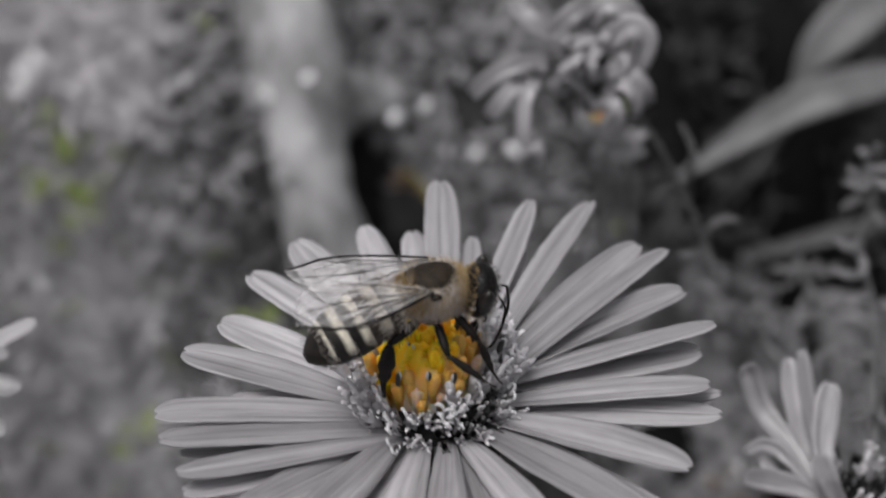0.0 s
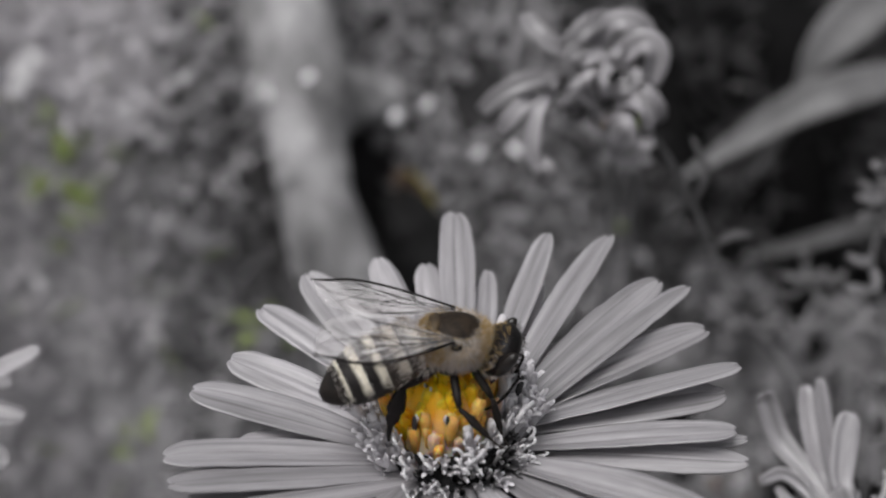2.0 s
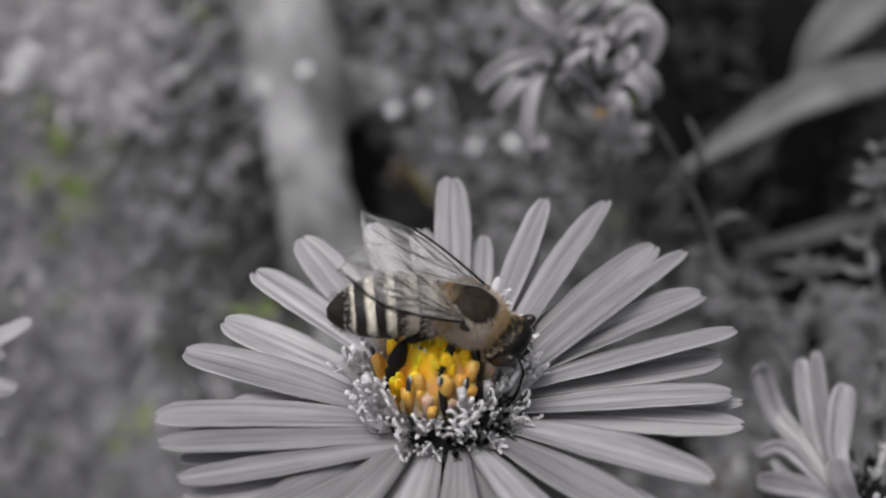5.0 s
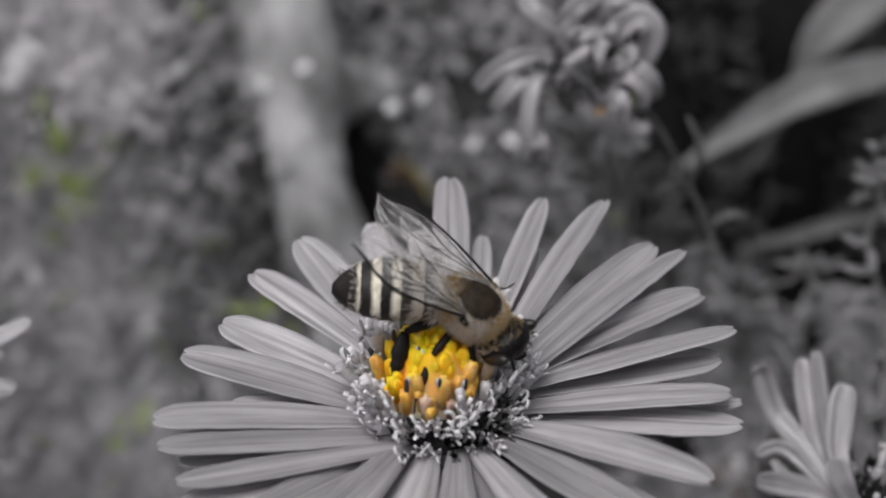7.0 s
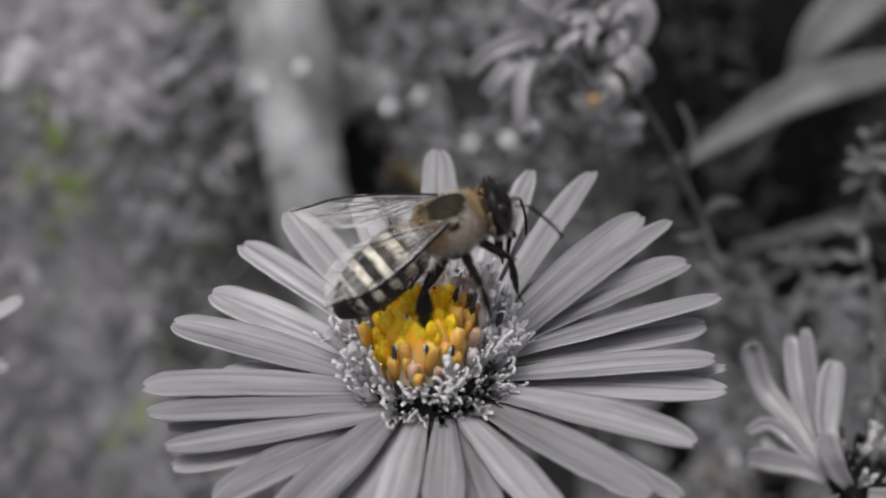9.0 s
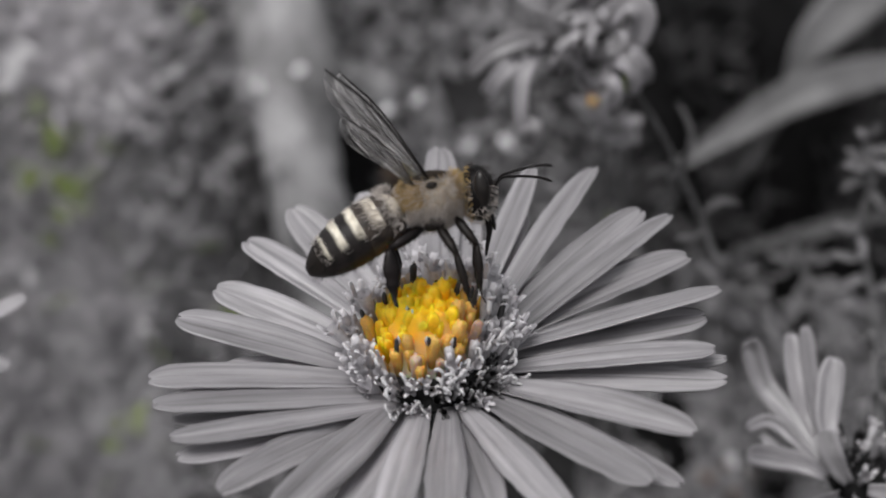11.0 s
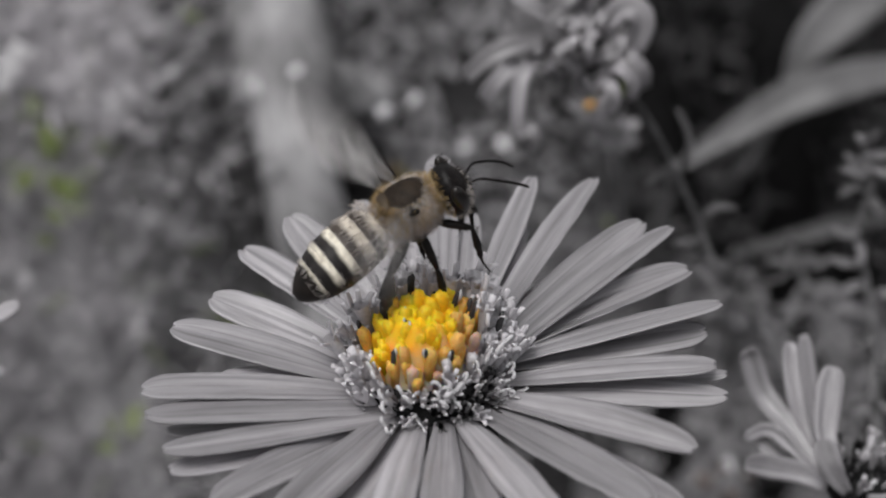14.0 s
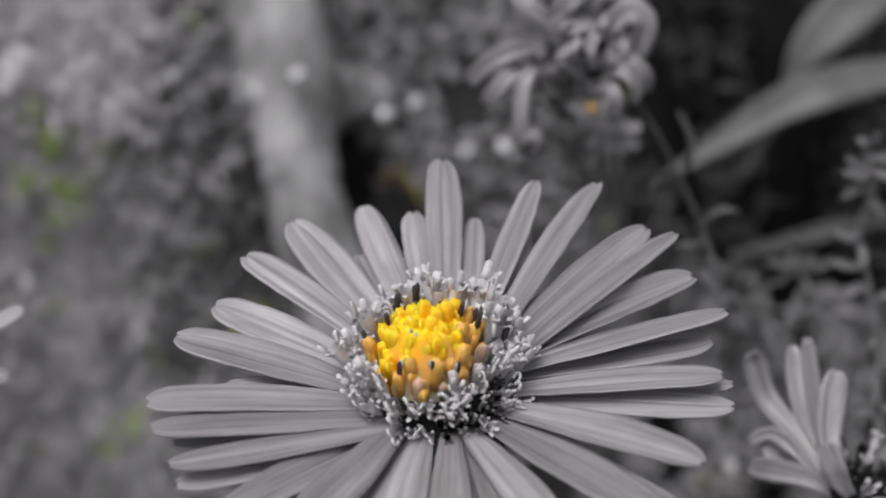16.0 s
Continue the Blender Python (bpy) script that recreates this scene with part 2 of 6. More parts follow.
def band_material(name, width, soft, pale, dark):
    """A tergite: pale felt band at its front, dark horn behind, ragged edge."""
    m, n, l, b = material(name, 0.5, 0.2)
    tc = n.new("ShaderNodeTexCoord")
    sep = n.new("ShaderNodeSeparateXYZ")
    l.new(tc.outputs["UV"], sep.inputs[0])
    rag = noise_tex(n, l, 900.0, 4.0, 0.7, tc.outputs["Object"])
    ad = n.new("ShaderNodeMath")
    ad.operation = "MULTIPLY_ADD"
    l.new(rag.outputs[0], ad.inputs[0])
    ad.inputs[1].default_value = 0.30
    l.new(sep.outputs["Y"], ad.inputs[2])
    low = n.new("ShaderNodeMath")
    low.operation = "MULTIPLY_ADD"
    l.new(rag.outputs[0], low.inputs[0])
    low.inputs[1].default_value = 0.5
    l.new(sep.outputs["X"], low.inputs[2])
    side = ramp(n, [(0.68, (0.0, 0.0, 0.0)), (0.84, (1.0, 1.0, 1.0))])
    l.new(low.outputs[0], side.inputs[0])
    fac = ramp(n, [(width + 0.15 - soft, (0.0, 0.0, 0.0)), (width + 0.15 + soft, (1.0, 1.0, 1.0))])
    l.new(ad.outputs[0], fac.inputs[0])
    grain = noise_tex(n, l, 1400.0, 4.0, 0.6, tc.outputs["Object"])
    r = ramp(n, [(0.3, dark[0]), (0.7, dark[1])])
    l.new(grain.outputs[0], r.inputs[0])
    r2 = ramp(n, [(0.3, pale[0]), (0.7, pale[1])])
    l.new(grain.outputs[0], r2.inputs[0])
    felt = mixed(n, l, "MIX", side.outputs[0], r.outputs[0], r2.outputs[0])
    l.new(mixed(n, l, "MIX", fac.outputs[0], felt, r.outputs[0]), b.inputs["Base Color"])
    bumped(n, l, b, grain.outputs[0], 0.4, 0.00005)
    return m


DARKS = ((0.006, 0.005, 0.005), (0.024, 0.020, 0.019))
BAND = band_material("tergite_banded", 0.50, 0.09, ((0.55, 0.50, 0.40), (0.86, 0.81, 0.69)), DARKS)
BAND_END = band_material("tergite_end", 0.22, 0.07, ((0.55, 0.50, 0.40), (0.86, 0.81, 0.69)), ((0.005, 0.004, 0.004), (0.018, 0.014, 0.012)))
BAND_GREY = band_material("tergite_grey_banded", 0.55, 0.12, ((0.42, 0.37, 0.30), (0.66, 0.60, 0.52)), ((0.02, 0.017, 0.015), (0.07, 0.055, 0.046)))


def thorax_material():
    """Tan felt with a bare dark shield on the back."""
    m, n, l, b = material("thorax_felt_and_shield", 0.6, 0.12)
    tc = n.new("ShaderNodeTexCoord")
    mp = n.new("ShaderNodeMapping")
    mp.inputs["Scale"].default_value = (600.0, 640.0, 0.0)
    mp.inputs["Location"].default_value = (-0.05, 0.0, 0.0)
    l.new(tc.outputs["Object"], mp.inputs["Vector"])
    ln = n.new("ShaderNodeVectorMath")
    ln.operation = "LENGTH"
    l.new(mp.outputs[0], ln.inputs[0])
    grain = noise_tex(n, l, 1500.0, 4.0, 0.65, tc.outputs["Object"])
    ad = n.new("ShaderNodeMath")
    ad.operation = "MULTIPLY_ADD"
    l.new(grain.outputs[0], ad.inputs[0])
    ad.inputs[1].default_value = 0.5
    l.new(ln.outputs["Value"], ad.inputs[2])
    edge = ramp(n, [(1.05 / 2, (0.0, 0.0, 0.0)), (1.45 / 2, (1.0, 1.0, 1.0))])
    half = n.new("ShaderNodeMath")
    half.operation = "MULTIPLY"
    l.new(ad.outputs[0], half.inputs[0])
    half.inputs[1].default_value = 0.5
    l.new(half.outputs[0], edge.inputs[0])
    sp = n.new("ShaderNodeSeparateXYZ")
    l.new(tc.outputs["Object"], sp.inputs[0])
    under = n.new("ShaderNodeMath")
    under.operation = "LESS_THAN"
    l.new(sp.outputs["Z"], under.inputs[0])
    under.inputs[1].default_value = 0.0004
    mxx = n.new("ShaderNodeMath")
    mxx.operation = "MAXIMUM"
    l.new(edge.outputs[0], mxx.inputs[0])
    l.new(under.outputs[0], mxx.inputs[1])
    felt = ramp(n, [(0.3, (0.34, 0.30, 0.24)), (0.7, (0.68, 0.61, 0.51))])
    l.new(grain.outputs[0], felt.inputs[0])
    dark = ramp(n, [(0.3, (0.007, 0.005, 0.004)), (0.75, (0.036, 0.025, 0.016))])
    l.new(grain.outputs[0], dark.inputs[0])
    l.new(mixed(n, l, "MIX", mxx.outputs[0], dark.outputs[0], felt.outputs[0]), b.inputs["Base Color"])
    bumped(n, l, b, grain.outputs[0], 0.7, 0.00015)
    return m


def wing_material():
    """Clear membrane with milky pleats along the wing and a glassy sheen."""
    m, n, l, b = material("wing_membrane", 0.25, 0.45)
    tc = n.new("ShaderNodeTexCoord")
    pleat = noise_tex(n, l, 1.0, 4.0, 0.6, tc.outputs["UV"], (9.0, 2.6, 1.0))
    r = ramp(n, [(0.35, (0.30, 0.28, 0.27)), (0.6, (0.86, 0.84, 0.84))])
    l.new(pleat.outputs[0], r.inputs[0])
    l.new(r.outputs[0], b.inputs["Base Color"])
    bumped(n, l, b, pleat.outputs[0], 0.8, 0.0003)
    tr = n.new("ShaderNodeBsdfTransparent")
    tr.inputs["Color"].default_value = (0.93, 0.92, 0.92, 1)
    milk = n.new("ShaderNodeMapRange")
    milk.inputs["From Min"].default_value = 0.38
    milk.inputs["From Max"].default_value = 0.66
    milk.inputs["To Min"].default_value = 0.08
    milk.inputs["To Max"].default_value = 0.38
    l.new(pleat.outputs[0], milk.inputs["Value"])
    mx = n.new("ShaderNodeMixShader")
    l.new(milk.outputs[0], mx.inputs[0])
    l.new(tr.outputs[0], mx.inputs[1])
    l.new(b.outputs[0], mx.inputs[2])
    l.new(mx.outputs[0], n["Material Output"].inputs["Surface"])
    return m


WING = wing_material()


MM = 0.001


# ---------------------------------------------------------------- mesh helpers
def mesh_of(name, verts, faces, mats, uvs=None, smooth=True, slots=None):
    me = bpy.data.meshes.new(name)
    me.from_pydata([tuple(v) for v in verts], [], faces)
    for m in mats if isinstance(mats, (list, tuple)) else [mats]:
        me.materials.append(m)
    if smooth:
        me.polygons.foreach_set("use_smooth", [True] * len(me.polygons))
    if slots:
        me.polygons.foreach_set("material_index", slots)
    if uvs is not None:
        layer = me.uv_layers.new(name="UVMap")
        idx = np.empty(len(me.loops), dtype=np.int32)
        me.loops.foreach_get("vertex_index", idx)
        layer.data.foreach_set("uv", np.asarray(uvs, dtype=np.float32)[idx].ravel())
    me.validate()
    me.update()
    return me


def part(name, me, parent=None, m=None, label=""):
    ob = new(name, me)
    if parent is not None:
        ob.parent = parent
    if m is not None:
        ob.matrix_basis = m
    if label:
        ob["label"] = label
    return ob


def root(name, m, label, category, group=""):
    ob = new(name)
    ob.empty_display_size = 0.002
    ob.matrix_basis = m
    return tagged(ob, label, category, group)


def tube(points, radii, n=8, cap=True):
    """Verts, faces and uvs of a tapered tube through points."""
    pts = [Vector(p) for p in points]
    verts, faces, uvs = [], [], []
    side = None
    for i, p in enumerate(pts):
        d = (pts[min(i + 1, len(pts) - 1)] - pts[max(i - 1, 0)]).normalized()
        if side is None:
            side = d.orthogonal().normalized()
        else:
            side = (side - d * side.dot(d)).normalized()
        up = d.cross(side)
        for k in range(n):
            a = 2 * math.pi * k / n
            verts.append(p + (side * math.cos(a) + up * math.sin(a)) * radii[i])
            uvs.append((k / n, i / (len(pts) - 1)))
    for i in range(len(pts) - 1):
        for k in range(n):
            a, b = i * n + k, i * n + (k + 1) % n
            faces.append((a, b, b + n, a + n))
    if cap:
        faces.append(tuple(range(n - 1, -1, -1)))
        faces.append(tuple(range((len(pts) - 1) * n, len(pts) * n)))
    return verts, faces, uvs


def join(*pieces):
    verts, faces, uvs = [], [], []
    for v, f, u in pieces:
        o = len(verts)
        verts += list(v)
        uvs += list(u)
        faces += [tuple(i + o for i in q) for q in f]
    return verts, faces, uvs


def smooth_line(points, steps=5):
    """Catmull-Rom through points."""
    p = [Vector(q) for q in points]
    p = [p[0] * 2 - p[1]] + p + [p[-1] * 2 - p[-2]]
    out = []
    for i in range(1, len(p) - 2):
        for s in range(steps):
            t = s / steps
            out.append(0.5 * ((2 * p[i]) + (p[i + 1] - p[i - 1]) * t + (2 * p[i - 1] - 5 * p[i] + 4 * p[i + 1] - p[i + 2]) * t * t
                              + (3 * p[i] - p[i - 1] - 3 * p[i + 1] + p[i + 2]) * t ** 3))
    out.append(p[-2])
    return out


def ovoid(rx, ry, rz, nu=20, nv=12, squash=0.0, bumps=0.0, seed=0):
    """Ellipsoid along x, flattened towards +x by squash, slightly uneven."""
    verts, faces, uvs = [], [], []
    for i in range(nv + 1):
        a = math.pi * i / nv
        for k in range(nu):
            b = 2 * math.pi * k / nu
            d = Vector((math.cos(a), math.sin(a) * math.cos(b), math.sin(a) * math.sin(b)))
            w = 1 + bumps * noise.noise(d * 2.3 + Vector((seed, 0, 0)))
            f = 1 - squash * (0.5 + 0.5 * d.x)
            verts.append(Vector((d.x * rx, d.y * ry * f, d.z * rz * f)) * w)
            uvs.append((k / nu, i / nv))
    for i in range(nv):
        for k in range(nu):
            a, b = i * nu + k, i * nu + (k + 1) % nu
            faces.append((a, b, b + nu, a + nu))
    return verts, faces, uvs


def petal_piece(length, width, curl=-12.0, twist=0.0, cup=0.1, rng=None, nl=14, base=0.46, thick=0.00009, peak=0.66, groove=1.0):
    """Lance-shaped ray petal along +x: two uneven creases, flat facets between them, blunt notched tip, real thickness."""
    rng = rng or random.Random(1)
    c1, c2 = rng.uniform(-0.5, -0.12), rng.uniform(0.12, 0.5)
    n1, n2 = rng.choice(((1.5, 0.35), (0.35, 1.5), (1.0, 0.9), (1.3, 0.6), (0.6, 1.3)))
    f1, f2, n3 = rng.uniform(-0.22, 0.26), rng.uniform(-0.22, 0.26), rng.uniform(0.5, 1.3)
    sway, phase, blunt = rng.uniform(-0.015, 0.015), rng.uniform(0, 6), rng.uniform(0.14, 0.32)
    us = sorted([-1.0, -0.82, -0.6, 0.0, 0.6, 0.82, 1.0] + [c + d for c in (c1, c2) for d in (-0.11, 0.0, 0.11)])
    na = len(us) - 1
    line, ang, pos = [], 0.0, Vector((0, 0, 0))
    cut = [1 - (1 - i / nl) ** 1.6 for i in range(nl + 1)]
    for i in range(nl + 1):
        line.append((pos.copy(), ang))
        step = cut[min(i + 1, nl)] - cut[i]
        ang += radians(curl) * step * (0.4 + 1.2 * cut[i])
        pos = pos + Vector((math.cos(ang), 0, math.sin(ang))) * (length * step)
    top, uvs = [], []
    for i, (p, a) in enumerate(line):
        v = cut[i]
        w = base + (1 - base) * math.sin(min(v / peak, 1.0) * math.pi / 2) ** 1.1
        if v > peak:
            w *= 1 - blunt * ((v - peak) / (1 - peak)) ** 1.5
        if v > 0.86:
            q = (v - 0.86) / 0.14
            w *= math.sqrt(max(0.0, 1 - q ** 2.4 * 0.88))
        w *= 1 + 0.025 * math.sin(v * 9 + phase)
        roll = radians(twist) * v
        deep = math.sin(math.pi * min(1, 0.12 + v * 0.92)) ** 0.7
        for u in us:
            y = u * w * width / 2 * (1 + (0.07 * noise.noise(Vector((phase * 7, v * 17, u * 3))) if abs(u) == 1.0 else 0.0))
            furrow = n1 * math.exp(-((u - c1) / 0.07) ** 2) + n2 * math.exp(-((u - c2) / 0.07) ** 2)
            facet = f1 * max(0.0, c1 - u) + f2 * max(0.0, u - c2)
            z = width * w * (facet - groove * 0.046 * furrow * deep + cup * u * u * n3)
            y, z = y * math.cos(roll) - z * math.sin(roll), y * math.sin(roll) + z * math.cos(roll)
            notch = -0.016 * length * max(0.0, (v - 0.85) / 0.15) * (math.exp(-((u - c1) / 0.16) ** 2) * n1 + math.exp(-((u - c2) / 0.16) ** 2) * n2)
            back = Vector((-math.sin(a), 0, math.cos(a)))
            fwd = Vector((math.cos(a), 0, math.sin(a)))
            top.append(p + back * z + fwd * notch + Vector((0, y + sway * length * v * v, 0)))
            uvs.append((float(np.interp(u, (-1, c1, c2, 1), (0, 0.335, 0.665, 1))), v))
    m = len(top)
    low = [q - Vector((0, 0, thick)) for q in top]
    faces = []
    w = na + 1
    for i in range(nl):
        for k in range(na):
            a = i * w + k
            faces.append((a, a + w, a + w + 1, a + 1))
            faces.append((m + a, m + a + 1, m + a + w + 1, m + a + w))
    ring = [k for k in range(w)] + [i * w + na for i in range(1, nl + 1)] + [nl * w + k for k in range(na - 1, -1, -1)] + [i * w for i in range(nl - 1, 0, -1)]
    for a, b in zip(ring, ring[1:] + ring[:1]):
        faces.append((a, b, m + b, m + a))
    return top + low, faces, uvs + uvs


# ---------------------------------------------------------------- ground: one sheet that rises to a bank
def hollow(x, y):
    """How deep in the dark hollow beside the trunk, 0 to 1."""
    wide = 0.0046 + max(0.0, 0.2365 - y) * 0.30
    far = 0.7 * math.exp(-(((x + 0.0355) / 0.0035) ** 2 + ((y - 0.2535) / 0.0045) ** 2) ** 2)
    return far + math.exp(-((x + 0.0235 + (y - 0.2245) * 1.15) / wide) ** 4 - ((y - 0.2105) / 0.026) ** 6)


def bank(x, y):
    s = max(0.0, min(1.0, (y - 0.13 - 0.02 * math.sin(x * 9)) / 0.17))
    z = 0.27 * s * s * (3 - 2 * s)
    near = math.exp(-(x * x + (y - 0.2) ** 2) / 0.5)
    z += near * (0.010 * noise.noise(Vector((x * 22, y * 22, 0))) + 0.004 * noise.noise(Vector((x * 80, y * 80, 3))))
    # dark hollow beside the trunk
    z -= 0.12 * hollow(x, y)
    return z


def ground():
    def axis(lo, hi, step, far):
        mid = list(np.arange(lo, hi + 1e-9, step))
        out, d = [], step
        a = hi
        while a < far:
            d *= 1.5
            a += d
            out.append(a)
        left, d, a = [], step, lo
        while a > -far:
            d *= 1.5
            a -= d
            left.append(a)
        return left[::-1] + mid + out
    xs, ys = axis(-0.24, 0.24, 0.006, 300), axis(-0.12, 0.36, 0.006, 300)
    verts = [(x, y, bank(x, y)) for y in ys for x in xs]
    w = len(xs)
    faces = [(j * w + i, j * w + i + 1, (j + 1) * w + i + 1, (j + 1) * w + i) for j in range(len(ys) - 1) for i in range(w - 1)]
    tagged(part("ground", mesh_of("ground", verts, faces, SOIL)), "bare garden soil rising to a rough bank, shade coloured in at right", "ground", kind="structure")


ground()


def bank_normal(x, y):
    e = 0.003
    return Vector((bank(x - e, y) - bank(x + e, y), bank(x, y - e) - bank(x, y + e), 2 * e)).normalized()


def leaf_strip(p, along, across, up, length, width, bend, n=3):
    """A small bent blade of n + 1 ribs, folded along its middle."""
    verts, faces = [], []
    for i in range(n + 1):
        v = i / n
        w = width * (0.25 + math.sin(math.pi * min(0.97, 0.12 + 0.85 * v)) * 0.75) / 2
        c = p + along * (length * v) + up * (bend * length * math.sin(v * math.pi * 0.8))
        verts += [c - across * w + up * (w * 0.35), c, c + across * w + up * (w * 0.35)]
    for i in range(n):
        a = i * 3
        faces += [(a, a + 1, a + 4, a + 3), (a + 1, a + 2, a + 5, a + 4)]
    return verts, faces, [(0, 0)] * len(verts)


def cover(name, count, area, size, wide, mat, label, category, seed, upright=0.3, lift=0.0, clump=0.0):
    """Blades and leaflets strewn over the bank between x0..x1, y0..y1."""
    rng = random.Random(seed)
    x0, x1, y0, y1 = area
    pieces = []
    while len(pieces) < count:
        x, y = rng.uniform(x0, x1), rng.uniform(y0, y1)
        if hollow(x, y) > 0.06:
            continue
        if clump and noise.noise(Vector((x * 45, y * 45, seed))) < clump:
            continue
        nrm = bank_normal(x, y)
        base = Vector((x, y, bank(x, y) - 0.001)) + nrm * rng.uniform(0, lift)
        d = Vector((rng.uniform(-1, 1), rng.uniform(-1, 1), rng.uniform(-1, 1)))
        d = (d - nrm * d.dot(nrm)).normalized()
        d = (d * (1 - upright) + Vector((rng.uniform(-0.35, 0.35), -0.25, 1)) * upright + nrm * rng.uniform(0.0, 0.3)).normalized()
        ac = d.cross(nrm).normalized()
        ac = (ac + nrm * rng.uniform(-0.35, 0.35)).normalized()
        ac = (ac - d * ac.dot(d)).normalized()
        s = size * rng.uniform(0.5, 1.5)
        pieces.append(leaf_strip(base, d, ac, ac.cross(d), s, wide * rng.uniform(0.6, 1.5), rng.uniform(-0.2, 0.35)))
    tagged(part(name, mesh_of(name, *join(*pieces)[:2], mat)), label, category, kind="stuff")


cover("dry_grass", 8000, (-0.17, -0.084, 0.13, 0.33), 0.014, 0.0009, GRASS, "tangled pale dry grass covering the bank", "grass", 5, 0.5, 0.004, -0.25)
cover("dry_grass", 900, (-0.084, -0.048, 0.226, 0.33), 0.012, 0.0009, GRASS, "dry grass along the top of the bank", "grass", 25, 0.4, 0.004, -0.1)
cover("dry_grass", 450, (-0.084, -0.058, 0.13, 0.226), 0.012, 0.0009, GRASS, "sparse dry grass on the shaded slope", "grass", 26, 0.4, 0.004, 0.0)
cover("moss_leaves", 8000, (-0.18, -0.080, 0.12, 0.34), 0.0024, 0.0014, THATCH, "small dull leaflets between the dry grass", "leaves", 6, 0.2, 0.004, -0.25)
# slope leaflets take the dim copy, with shade put into their colour
cover("moss_leaves", 3600, (-0.080, -0.050, 0.12, 0.34), 0.0026, 0.0016, LITTER_DIM, "small leaflets coloured dark for shade on the slope", "leaves", 27, 0.2, 0.004, -0.2)
cover("pale_straw", 1500, (-0.13, -0.076, 0.219, 0.244), 0.009, 0.0009, STRAW, "bleached straw on the top of the bank", "straw", 15, 0.4, 0.005)
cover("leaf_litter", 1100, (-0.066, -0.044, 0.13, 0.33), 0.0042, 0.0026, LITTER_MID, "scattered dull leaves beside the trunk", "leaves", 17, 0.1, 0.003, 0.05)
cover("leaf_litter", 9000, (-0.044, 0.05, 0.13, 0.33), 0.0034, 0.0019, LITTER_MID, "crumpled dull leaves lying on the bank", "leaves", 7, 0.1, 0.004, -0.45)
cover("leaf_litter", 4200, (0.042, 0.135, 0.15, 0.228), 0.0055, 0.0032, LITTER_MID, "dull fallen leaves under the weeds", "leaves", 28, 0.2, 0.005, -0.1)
# weeds at right are coloured nearly black to paint the bank's shade
cover("low_weeds", 5200, (0.03, 0.17, 0.12, 0.33), 0.0090, 0.0013, LITTER_SHADED, "thin weeds coloured dark for the shade on the bank", "weeds", 8, 0.5, 0.005, 0.02)


# ---------------------------------------------------------------- trunk
def trunk():
    line = [(-0.0503, 0.2670, 0.2521), (-0.0470, 0.2459, 0.2251), (-0.0437, 0.2335, 0.2104), (-0.0402, 0.2230, 0.1970), (-0.0378, 0.2156, 0.1873), (-0.0374, 0.2106, 0.1800), (-0.0351, 0.2041, 0.1679), (-0.0303, 0.1979, 0.1539), (-0.0205, 0.1858, 0.1290), (-0.0083, 0.1752, 0.1006), (-0.0017, 0.1687, 0.0754)]
    girth = [0.0141, 0.0138, 0.0130, 0.0129, 0.0122, 0.0101, 0.0096, 0.0111, 0.0124, 0.0133, 0.0143]
    pts = smooth_line(line, 6)
    n = 32
    rad = [float(np.interp(i / 6, range(len(girth)), girth)) for i in range(len(pts))]
    v, f, u = tube(pts, rad, n)
    v = [p + (p - pts[i // n]).normalized() * (0.0018 * noise.noise(p * 70) + 0.0008 * noise.noise(p * 230)) for i, p in enumerate(v)]
    ob = root("tree_trunk", Matrix.Translation(pts[-1]), "pale smooth-barked slender trunk leaning from the bank", "trunk")
    part("bark", mesh_of("bark", [p - pts[-1] for p in v], f, BARK, u), ob)
    # added lump that fills the dark gap over the hollow, and two burrs
    filler = smooth_line([(-0.0349, 0.221, 0.186), (-0.0285, 0.2256, 0.186), (-0.0221, 0.2318, 0.1846), (-0.0156, 0.2414, 0.1813)], 5)
    v, f, u = tube(filler, [0.0098 - 0.0024 * i / (len(filler) - 1) for i in range(len(filler))], 20)
    v = [p + Vector((1, 1, 1)) * (0.0034 * noise.noise(p * 90) + 0.0018 * noise.noise(p * 220)) for p in v]
    part("side_root", mesh_of("side_root", [p - pts[-1] for p in v], f, BARK, u), ob, None, "added lump filling the gap between trunk and bank")
    for place, size in (((-0.0477, 0.2129, 0.1929), 0.0048), ((-0.0406, 0.1999, 0.1769), 0.0040)):
        v, f, u = ovoid(size, size * 0.8, size * 1.3, 20, 12, 0.1, 0.35, 7)
        part("knot", mesh_of("knot", v, f, BARK, u), ob, Matrix.Translation(Vector(place) - pts[-1]), "rough burr on the trunk's flank")


trunk()


